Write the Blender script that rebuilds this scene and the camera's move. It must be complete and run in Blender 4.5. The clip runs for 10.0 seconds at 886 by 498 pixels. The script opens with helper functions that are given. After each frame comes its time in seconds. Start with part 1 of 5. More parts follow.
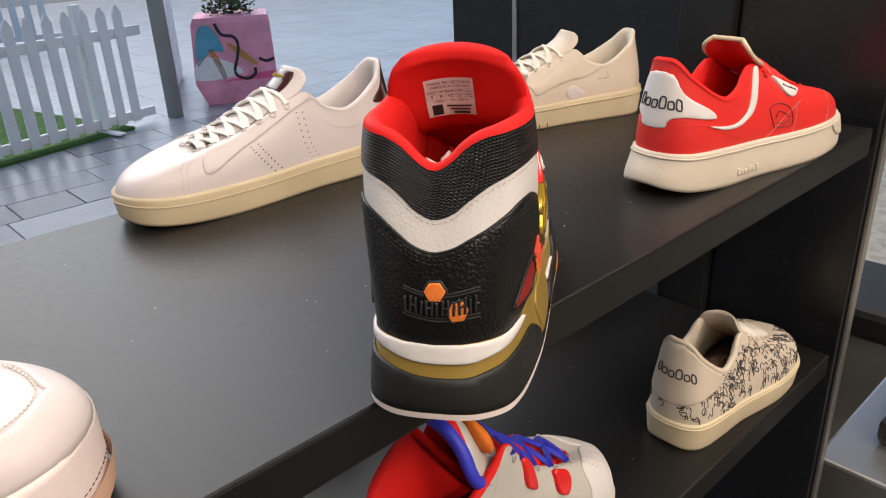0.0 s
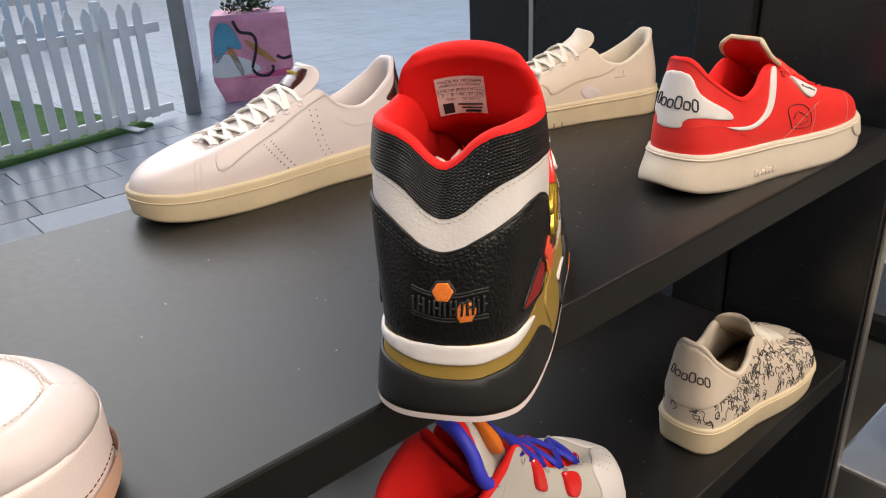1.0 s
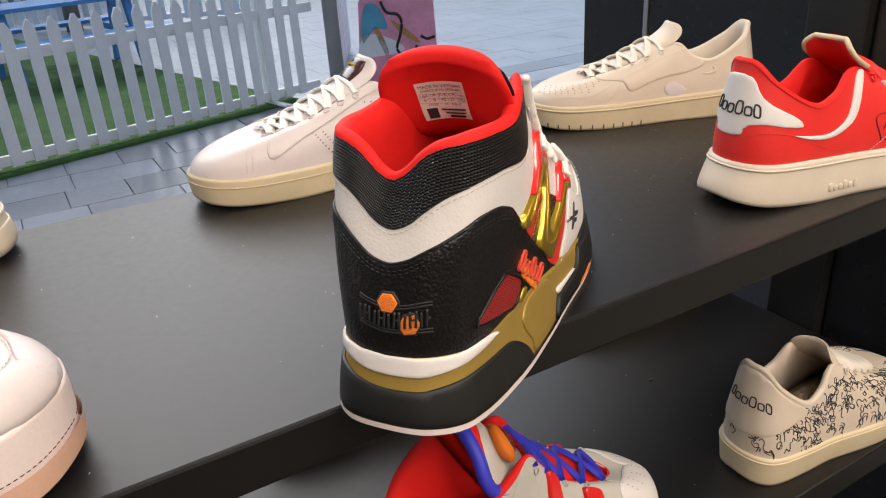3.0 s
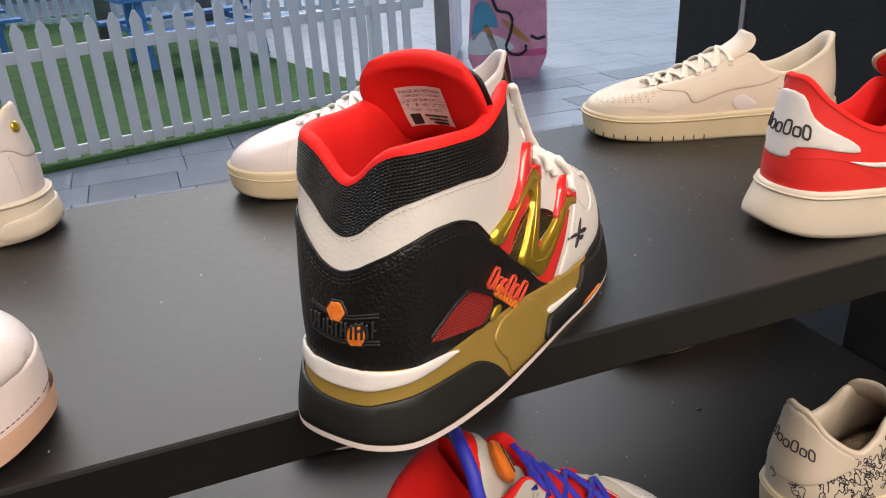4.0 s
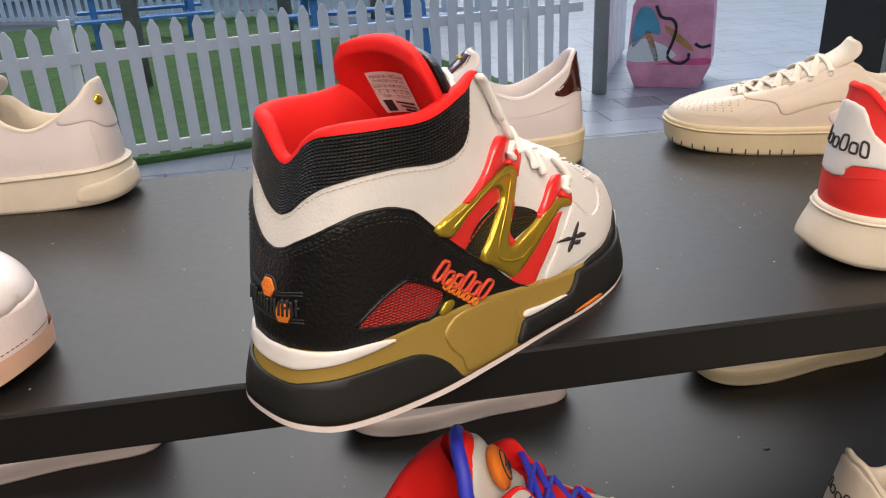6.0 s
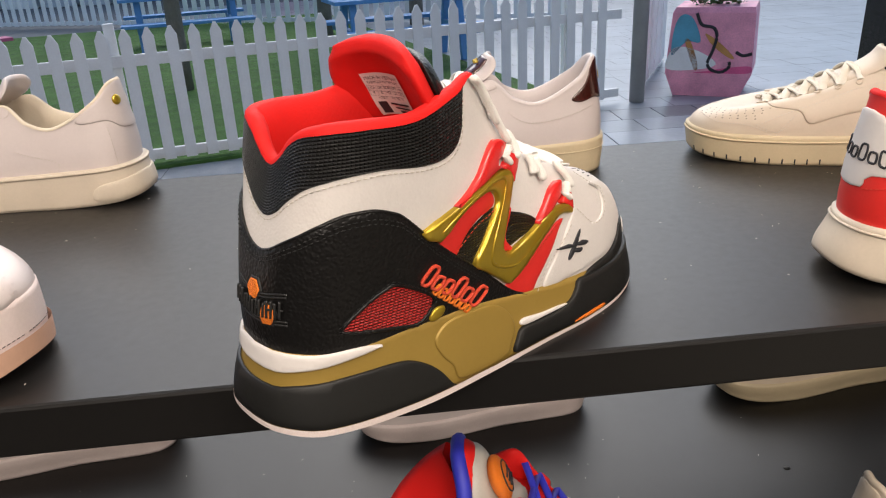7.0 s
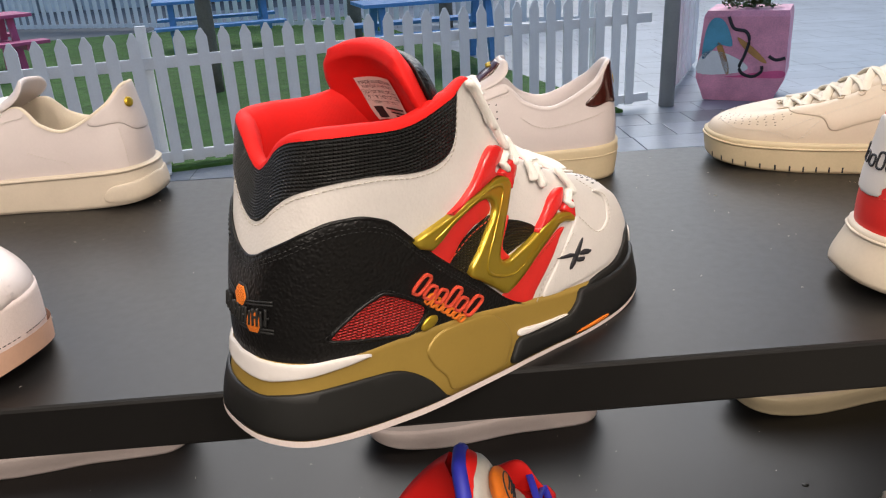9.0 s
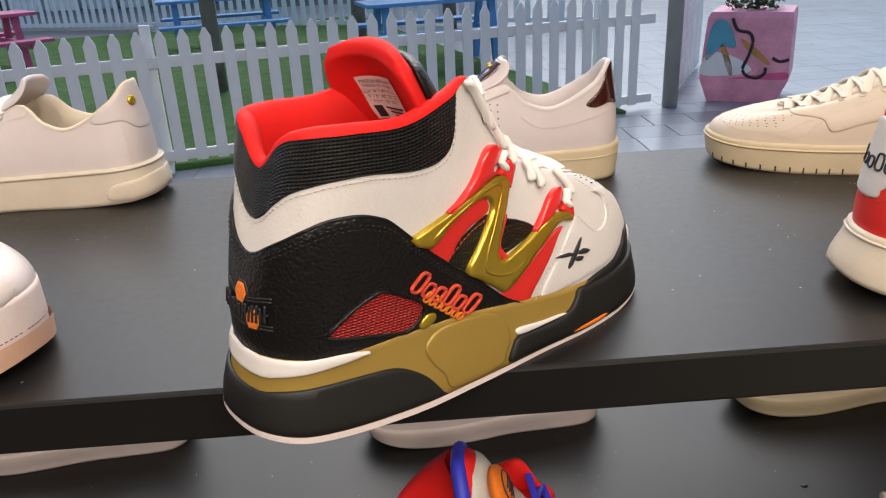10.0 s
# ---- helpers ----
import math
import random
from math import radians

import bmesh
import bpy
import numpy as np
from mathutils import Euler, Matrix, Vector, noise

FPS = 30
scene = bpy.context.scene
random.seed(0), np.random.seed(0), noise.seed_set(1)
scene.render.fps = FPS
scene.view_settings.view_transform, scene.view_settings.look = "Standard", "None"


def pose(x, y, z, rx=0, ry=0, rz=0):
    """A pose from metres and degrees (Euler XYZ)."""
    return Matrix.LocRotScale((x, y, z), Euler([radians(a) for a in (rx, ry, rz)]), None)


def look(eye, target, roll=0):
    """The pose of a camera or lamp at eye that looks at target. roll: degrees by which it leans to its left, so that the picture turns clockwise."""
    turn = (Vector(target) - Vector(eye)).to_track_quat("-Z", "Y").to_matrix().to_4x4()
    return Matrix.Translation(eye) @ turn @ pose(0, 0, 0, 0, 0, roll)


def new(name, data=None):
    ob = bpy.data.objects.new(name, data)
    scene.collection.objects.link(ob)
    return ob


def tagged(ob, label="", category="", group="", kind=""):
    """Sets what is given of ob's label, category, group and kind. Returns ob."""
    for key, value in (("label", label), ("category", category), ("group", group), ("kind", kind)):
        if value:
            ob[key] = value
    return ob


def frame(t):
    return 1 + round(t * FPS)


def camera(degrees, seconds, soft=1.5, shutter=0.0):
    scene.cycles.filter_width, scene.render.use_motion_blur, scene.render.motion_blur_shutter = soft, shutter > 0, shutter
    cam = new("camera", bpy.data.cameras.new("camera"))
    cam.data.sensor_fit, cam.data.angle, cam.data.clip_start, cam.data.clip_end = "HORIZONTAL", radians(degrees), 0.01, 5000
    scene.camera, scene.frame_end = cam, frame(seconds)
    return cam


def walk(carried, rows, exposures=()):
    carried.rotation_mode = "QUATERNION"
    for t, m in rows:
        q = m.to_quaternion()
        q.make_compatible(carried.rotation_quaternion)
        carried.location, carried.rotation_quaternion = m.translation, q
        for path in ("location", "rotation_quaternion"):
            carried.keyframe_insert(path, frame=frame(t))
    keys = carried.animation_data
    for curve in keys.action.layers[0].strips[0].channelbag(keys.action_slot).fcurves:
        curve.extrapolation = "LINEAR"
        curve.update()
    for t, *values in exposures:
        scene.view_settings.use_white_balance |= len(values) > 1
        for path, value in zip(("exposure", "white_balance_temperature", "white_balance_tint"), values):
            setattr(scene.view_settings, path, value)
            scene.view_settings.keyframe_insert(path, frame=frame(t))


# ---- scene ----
cam = camera(60.8, 10.0, soft=1.15)
PATH = [
    (0, (-0.168, -0.306, 0.265), (1.066, 1.044, -0.544), -2.6),
    (0.5, (-0.166, -0.305, 0.263), (1.057, 1.054, -0.547), -2.6),
    (1, (-0.163, -0.306, 0.264), (1.04, 1.071, -0.547), -2.5),
    (1.5, (-0.153, -0.317, 0.263), (1.009, 1.092, -0.551), -2.5),
    (2, (-0.136, -0.332, 0.265), (0.962, 1.127, -0.551), -2.4),
    (2.5, (-0.108, -0.345, 0.267), (0.899, 1.176, -0.553), -2.5),
    (2.7, (-0.094, -0.35, 0.269), (0.865, 1.198, -0.558), -3.2),
    (3.8, (-0.013, -0.371, 0.272), (0.681, 1.307, -0.567), -3.0),
    (4, (0.004, -0.375, 0.267), (0.644, 1.33, -0.56), -3.1),
    (4.5, (0.039, -0.388, 0.265), (0.558, 1.359, -0.559), -3.2),
    (5, (0.072, -0.396, 0.259), (0.486, 1.382, -0.559), -3.0),
    (5.5, (0.096, -0.399, 0.255), (0.421, 1.4, -0.557), -2.9),
    (6, (0.112, -0.401, 0.252), (0.368, 1.414, -0.548), -2.9),
    (7.5, (0.146, -0.392, 0.245), (0.281, 1.447, -0.53), -2.9),
    (8, (0.152, -0.387, 0.244), (0.266, 1.454, -0.528), -3.0),
    (8.5, (0.157, -0.388, 0.245), (0.257, 1.455, -0.526), -3.0),
    (9, (0.157, -0.389, 0.245), (0.248, 1.454, -0.525), -3.0),
    (9.5, (0.155, -0.389, 0.246), (0.243, 1.455, -0.524), -2.9),
    (10, (0.159, -0.392, 0.245), (0.243, 1.452, -0.524), -2.8),
]
walk(cam, [(t, look(e, g, r)) for t, e, g, r in PATH], exposures=((0, 0.18), (10, 0.18)))

# ---- light ----
world = bpy.data.worlds.new("world")
scene.world = world
world.use_nodes = True
wn = world.node_tree
bg = wn.nodes["Background"]
sky = wn.nodes.new("ShaderNodeTexSky")
sky.sky_type, sky.sun_disc = "NISHITA", False
sky.sun_elevation, sky.sun_rotation = radians(44), radians(2)
wn.links.new(sky.outputs[0], bg.inputs[0])
bg.inputs[1].default_value = 0.15


def lamp(x, y, z, sx, sy, watts, colour=(1, 1, 1), aim=None):
    data = bpy.data.lights.new("added_ceiling_lamp", "AREA")
    data.shape, data.size, data.size_y, data.energy, data.color = "RECTANGLE", sx, sy, watts, colour
    ob = new("added_ceiling_lamp", data)
    ob.matrix_world = look((x, y, z), aim or (x, y + 0.001, z - 1))
    return ob


sun_data = bpy.data.lights.new("sun", "SUN")
sun_data.energy, sun_data.angle, sun_data.color = 2.3, radians(55), (1.0, 0.97, 0.93)
new("sun", sun_data).matrix_world = look((0, 0, 0), (-0.02, -0.70, -0.68))
WARM = (1.0, 0.88, 0.77)
# Unseen lamp rows added overhead; the strong rear row fills the lower shelf.
for lx in (-0.9, 0.35, 1.6):
    for ly in (-2.6, -1.5, -0.35):
        lamp(lx, ly, 1.66, 0.5, 0.18, {-2.6: 37, -1.5: 17, -0.35: 8}[ly], WARM)


# ---- materials ----
def mat(name, colour, rough=0.5, metal=0.0, bump=None, vary=0.12, vscale=30.0, coat=0.0, sheen=0.0, spec=0.5, dots=None):
    """bump: list of (kind, scale, strength, distance); vary: two-scale colour variation."""
    m = bpy.data.materials.new(name)
    m.use_nodes = True
    nt = m.node_tree
    b = nt.nodes["Principled BSDF"]
    b.inputs["Roughness"].default_value = rough
    b.inputs["Metallic"].default_value = metal
    b.inputs["Coat Weight"].default_value = coat
    b.inputs["Coat Roughness"].default_value = 0.12
    b.inputs["Sheen Weight"].default_value = sheen
    b.inputs["Specular IOR Level"].default_value = spec
    co = nt.nodes.new("ShaderNodeTexCoord")
    big = nt.nodes.new("ShaderNodeTexNoise")
    big.inputs["Scale"].default_value = vscale
    big.inputs["Detail"].default_value = 5
    small = nt.nodes.new("ShaderNodeTexNoise")
    small.inputs["Scale"].default_value = vscale * 14
    for n in (big, small):
        nt.links.new(co.outputs["Object"], n.inputs["Vector"])
    add = nt.nodes.new("ShaderNodeMath")
    add.operation = "MULTIPLY_ADD"
    nt.links.new(small.outputs["Fac"], add.inputs[0])
    add.inputs[1].default_value = 0.5
    nt.links.new(big.outputs["Fac"], add.inputs[2])
    mr = nt.nodes.new("ShaderNodeMapRange")
    mr.inputs["From Min"].default_value, mr.inputs["From Max"].default_value = 0.4, 1.1
    mr.inputs["To Min"].default_value, mr.inputs["To Max"].default_value = 1 - vary, 1 + vary * 0.6
    nt.links.new(add.outputs[0], mr.inputs["Value"])
    mix = nt.nodes.new("ShaderNodeMix")
    mix.data_type, mix.blend_type = "RGBA", "MULTIPLY"
    mix.inputs["Factor"].default_value = 1.0
    mix.inputs["A"].default_value = (*colour, 1)
    nt.links.new(mr.outputs[0], mix.inputs["B"])
    nt.links.new(mix.outputs["Result"], b.inputs["Base Color"])
    rr = nt.nodes.new("ShaderNodeMapRange")
    rr.inputs["To Min"].default_value, rr.inputs["To Max"].default_value = rough * 0.85, min(1, rough * 1.15)
    nt.links.new(small.outputs["Fac"], rr.inputs["Value"])
    nt.links.new(rr.outputs[0], b.inputs["Roughness"])
    last = None
    for kind, scale, strength, dist in bump or []:
        if kind == "leather":
            tex = nt.nodes.new("ShaderNodeTexVoronoi")
            tex.feature = "SMOOTH_F1"
            out = tex.outputs["Distance"]
        elif kind == "weave":
            tex = nt.nodes.new("ShaderNodeTexVoronoi")
            tex.inputs["Randomness"].default_value = 0.25
            out = tex.outputs["Distance"]
        elif kind == "cloth":
            uv = nt.nodes.new("ShaderNodeUVMap")
            tex = nt.nodes.new("ShaderNodeTexBrick")
            tex.inputs["Brick Width"].default_value, tex.inputs["Row Height"].default_value = 0.0027, 0.0017
            tex.inputs["Mortar Size"].default_value, tex.inputs["Mortar Smooth"].default_value = 0.0008, 1.0
            nt.links.new(uv.outputs[0], tex.inputs["Vector"])
            out = tex.outputs["Fac"]
            gap = nt.nodes.new("ShaderNodeMix")
            gap.data_type, gap.blend_type = "RGBA", "MULTIPLY"
            gap.inputs["B"].default_value = (0.3, 0.3, 0.3, 1)
            nt.links.new(out, gap.inputs["Factor"])
            nt.links.new(mix.outputs["Result"], gap.inputs["A"])
            nt.links.new(gap.outputs["Result"], b.inputs["Base Color"])
        elif kind == "ribs":
            tex = nt.nodes.new("ShaderNodeTexWave")
            tex.bands_direction = "Z"
            out = tex.outputs["Fac"]
        else:
            tex = nt.nodes.new("ShaderNodeTexNoise")
            tex.inputs["Detail"].default_value = 6
            out = tex.outputs["Fac"]
        tex.inputs["Scale"].default_value = scale
        if kind != "cloth":
            nt.links.new(co.outputs["Object"], tex.inputs["Vector"])
        bp = nt.nodes.new("ShaderNodeBump")
        bp.inputs["Strength"].default_value, bp.inputs["Distance"].default_value = strength, dist
        bp.invert = kind in ("leather", "weave", "cloth")
        nt.links.new(out, bp.inputs["Height"])
        if last:
            nt.links.new(last.outputs[0], bp.inputs["Normal"])
        last = bp
    if last:
        nt.links.new(last.outputs[0], b.inputs["Normal"])
    return m


LEATHER = [("leather", 700, 0.4, 0.0004), ("noise", 420, 0.3, 0.0005), ("noise", 60, 0.12, 0.001)]
CLOTH = [("cloth", 1, 1.0, 0.0018), ("noise", 2500, 0.25, 0.0003)]
SMOOTH = [("noise", 700, 0.12, 0.0003), ("noise", 60, 0.15, 0.001)]
M_white = mat("white_leather", (0.66, 0.62, 0.59), 0.42, bump=LEATHER, vary=0.08)
M_pale = mat("pale_smooth_leather", (0.57, 0.505, 0.49), 0.4, bump=SMOOTH, vary=0.06)
M_cream = mat("cream_leather", (0.57, 0.48, 0.38), 0.45, bump=SMOOTH, vary=0.07)
M_creamsole = mat("cream_rubber", (0.56, 0.46, 0.30), 0.5, bump=SMOOTH, vary=0.1)
M_whitesole = mat("off_white_rubber", (0.57, 0.49, 0.39), 0.45, bump=SMOOTH, vary=0.08)
M_pinksole = mat("peach_rubber", (0.62, 0.38, 0.27), 0.5, bump=SMOOTH, vary=0.1)
M_pinkwhite = mat("pinkish_white_rubber", (0.74, 0.63, 0.60), 0.5, bump=[("noise", 900, 0.5, 0.0006)], vary=0.1)
M_foam = mat("white_foam", (0.66, 0.62, 0.595), 0.5, bump=SMOOTH, vary=0.05)
M_black = mat("black_leather", (0.005, 0.0046, 0.0046), 0.40, bump=[("leather", 560, 0.8, 0.0006), ("noise", 90, 0.3, 0.001)], vary=0.3, spec=0.35)
M_rubber = mat("black_rubber", (0.010, 0.010, 0.0095), 0.5, bump=SMOOTH, vary=0.2, spec=0.4)
M_mesh = mat("black_mesh_fabric", (0.016, 0.016, 0.016), 0.42, bump=CLOTH, vary=0.3, spec=0.4)
M_redmesh = mat("red_mesh_fabric", (0.85, 0.035, 0.03), 0.5, bump=CLOTH, vary=0.2)
M_red = mat("red_neoprene", (0.68, 0.012, 0.010), 0.7, bump=[("weave", 1300, 0.3, 0.0004), ("noise", 45, 0.3, 0.002)], vary=0.1, spec=0.25)
M_redleather = mat("red_leather", (0.68, 0.025, 0.02), 0.4, bump=SMOOTH, vary=0.1)
M_redgloss = mat("glossy_red_plastic", (0.66, 0.02, 0.018), 0.22, coat=0.5, vary=0.08)
M_gold = mat("metallic_gold_plastic", (0.55, 0.38, 0.035), 0.30, metal=0.75, coat=0.4, vary=0.08)
M_golddull = mat("dull_gold_rubber", (0.33, 0.215, 0.045), 0.42, metal=0.25, vary=0.08, bump=SMOOTH)
M_orange = mat("orange_thread", (0.85, 0.20, 0.012), 0.6, bump=[("ribs", 900, 0.5, 0.0005)], vary=0.2)
M_redthread = mat("red_orange_thread", (0.72, 0.07, 0.03), 0.6, bump=[("ribs", 900, 0.5, 0.0005)], vary=0.2)
M_thread = mat("pale_thread", (0.55, 0.50, 0.44), 0.8, vary=0.1)
M_blackthread = mat("black_thread", (0.012, 0.012, 0.012), 0.6, vary=0.2)
M_lace = mat("white_lace", (0.78, 0.75, 0.70), 0.8, bump=[("weave", 900, 0.6, 0.0005)], vary=0.08, sheen=0.2)
M_creamlace = mat("cream_lace", (0.70, 0.64, 0.54), 0.8, bump=[("weave", 900, 0.6, 0.0005)], vary=0.08, sheen=0.2)
M_lining = mat("cream_lining", (0.62, 0.54, 0.43), 0.8, bump=[("noise", 500, 0.3, 0.0006)], vary=0.1)
M_brown = mat("burgundy_patent_leather", (0.045, 0.010, 0.007), 0.16, coat=0.6, vary=0.2)
# Dark print; also paints the shade inside perforations and tread slots.
M_dark = mat("dark_print_and_hole_shade", (0.02, 0.02, 0.025), 0.6, vary=0.1)
M_label = mat("white_label_cloth", (0.72, 0.66, 0.62), 0.6, vary=0.05, bump=[("noise", 600, 0.2, 0.0003)])
M_blue = mat("blue_neoprene", (0.035, 0.04, 0.50), 0.55, bump=SMOOTH, vary=0.12)
M_grey = mat("light_grey_leather", (0.50, 0.47, 0.42), 0.45, bump=LEATHER, vary=0.08)
M_paper = mat("crumpled_tissue_paper", (0.55, 0.46, 0.34), 0.8, bump=[("noise", 60, 1.0, 0.006)], vary=0.2)
M_shelf = mat("black_powder_coated_metal", (0.0065, 0.006, 0.0058), 0.40, bump=[("noise", 1400, 0.25, 0.0002)], vary=0.25, vscale=9, spec=0.37)
M_panel = mat("black_glossy_laminate", (0.010, 0.010, 0.011), 0.26, vary=0.2, vscale=4)
M_steel = mat("brushed_steel", (0.45, 0.44, 0.42), 0.35, metal=0.9, vary=0.1, vscale=12)
M_postgrey = mat("grey_painted_post", (0.34, 0.35, 0.35), 0.5, vary=0.15, vscale=5)
M_picket = mat("white_painted_timber", (0.80, 0.82, 0.84), 0.5, bump=[("noise", 40, 0.2, 0.002)], vary=0.1, vscale=6)
M_turf = mat("green_turf", (0.075, 0.19, 0.03), 0.9, bump=[("noise", 160, 1.0, 0.02)], vary=0.5, vscale=7)
M_tile = mat("slate_paving", (0.25, 0.27, 0.30), 0.30, bump=[("noise", 30, 0.3, 0.004)], vary=0.3, vscale=2.5)
rnd = M_tile.node_tree.nodes.new("ShaderNodeObjectInfo")
hsv = M_tile.node_tree.nodes.new("ShaderNodeHueSaturation")
rmap = M_tile.node_tree.nodes.new("ShaderNodeMapRange")
rmap.inputs["To Min"].default_value, rmap.inputs["To Max"].default_value = 0.72, 1.4
M_tile.node_tree.links.new(rnd.outputs["Random"], rmap.inputs["Value"])
M_tile.node_tree.links.new(rmap.outputs[0], hsv.inputs["Value"])
pb = M_tile.node_tree.nodes["Principled BSDF"]
src = pb.inputs["Base Color"].links[0].from_socket
M_tile.node_tree.links.new(src, hsv.inputs["Color"])
M_tile.node_tree.links.new(hsv.outputs[0], pb.inputs["Base Color"])
M_joint = mat("paving_joint", (0.17, 0.18, 0.19), 0.8, vary=0.3)
M_speck = mat("speckled_grey_floor", (0.30, 0.28, 0.24), 0.6, vary=0.6, vscale=22)
M_unseen_floor = mat("unseen_floor_charcoal", (0.05, 0.045, 0.042), 0.95, bump=[("noise", 220, 0.8, 0.004)], vary=0.3, vscale=12)
M_wall = mat("unseen_wall_charcoal", (0.09, 0.085, 0.08), 0.7, vary=0.05, vscale=3)
M_ceil = mat("unseen_ceiling_white", (0.7, 0.68, 0.65), 0.8, vary=0.05, vscale=3)


# ---- geometry helpers ----
def mesh_from(name, verts, faces, material, smooth=True):
    me = bpy.data.meshes.new(name)
    me.from_pydata([tuple(map(float, v)) for v in verts], [], [tuple(map(int, f)) for f in faces])
    if isinstance(material, (list, tuple)):
        for m in material:
            me.materials.append(m)
    else:
        me.materials.append(material)
    if smooth:
        me.polygons.foreach_set("use_smooth", [True] * len(me.polygons))
    me.update()
    return me


def put(name, me, parent=None, label=""):
    ob = new(name, me)
    if parent:
        ob.parent = parent
    return tagged(ob, label) if label else ob


def bm_mesh(name, bm, material, smooth=False):
    me = bpy.data.meshes.new(name)
    bmesh.ops.recalc_face_normals(bm, faces=bm.faces)
    bm.to_mesh(me)
    bm.free()
    me.materials.append(material)
    if smooth:
        me.polygons.foreach_set("use_smooth", [True] * len(me.polygons))
    return me


def part(name, bm, material, parent=None, label="", smooth=False):
    return put(name, bm_mesh(name, bm, material, smooth), parent, label)


def box(bm, x0, y0, z0, x1, y1, z1, bevel=0.0, m=None):
    r = bmesh.ops.create_cube(bm, size=1)
    for v in r["verts"]:
        v.co = Vector(((x0 + x1) / 2 + v.co.x * (x1 - x0), (y0 + y1) / 2 + v.co.y * (y1 - y0), (z0 + z1) / 2 + v.co.z * (z1 - z0)))
    vs = r["verts"]
    if bevel:
        es = list({e for v in vs for e in v.link_edges})
        g = bmesh.ops.bevel(bm, geom=es, offset=bevel, segments=2, affect="EDGES", profile=0.5)
        vs = list({v for f in g["faces"] for v in f.verts} | {v for v in vs if v.is_valid})
    if m is not None:
        for v in vs:
            v.co = m @ v.co
    return vs


def one_box(name, dims, material, parent=None, bevel=0.002, label="", m=None):
    bm = bmesh.new()
    box(bm, *dims, bevel)
    ob = part(name, bm, material, parent, label)
    if m is not None:
        ob.matrix_basis = m
    return ob


def tube_geo(pts, radius, closed=False, n=8, flat=1.0, up=(0, 0, 1)):
    """Swept ring; flat < 1 squashes it along the normal near up."""
    P = np.array(pts, float)
    N = len(P)
    R = np.full(N, radius) if np.isscalar(radius) else np.array(radius, float)
    tan = np.roll(P, -1, 0) - np.roll(P, 1, 0) if closed else np.gradient(P, axis=0)
    tan /= np.linalg.norm(tan, axis=1)[:, None] + 1e-12
    up = np.array(up, float)
    verts, faces = [], []
    ups = np.broadcast_to(up, P.shape)
    for i in range(N):
        a = np.cross(tan[i], ups[i])
        if np.linalg.norm(a) < 1e-5:
            a = np.cross(tan[i], (1, 0.1, 0))
        a /= np.linalg.norm(a)
        b = np.cross(a, tan[i])
        for k in range(n):
            w = 2 * math.pi * k / n
            verts.append(P[i] + R[i] * (a * math.cos(w) + b * flat * math.sin(w)))
    for i in range(N if closed else N - 1):
        j = (i + 1) % N
        for k in range(n):
            q = (k + 1) % n
            faces.append((i * n + k, i * n + q, j * n + q, j * n + k))
    if not closed:
        faces.append(tuple(range(n - 1, -1, -1)))
        faces.append(tuple((N - 1) * n + k for k in range(n)))
    return verts, faces


def join_geo(items):
    V, F = [], []
    for v, f, *_ in items:
        o = len(V)
        V += list(v)
        F += [tuple(i + o for i in q) for q in f]
    return V, F


def crom(P, n=6, closed=False):
    """Smooth curve through points."""
    P = np.array(P, float)
    N = len(P)
    out = []
    for i in range(N if closed else N - 1):
        if closed:
            a, b, c, d = P[(i - 1) % N], P[i], P[(i + 1) % N], P[(i + 2) % N]
        else:
            a, b, c, d = P[max(i - 1, 0)], P[i], P[i + 1], P[min(i + 2, N - 1)]
        for k in range(n):
            t = k / n
            out.append(0.5 * (2 * b + (c - a) * t + (2 * a - 5 * b + 4 * c - d) * t * t + (3 * b - a - 3 * c + d) * t ** 3))
    if not closed:
        out.append(P[-1])
    return np.array(out)


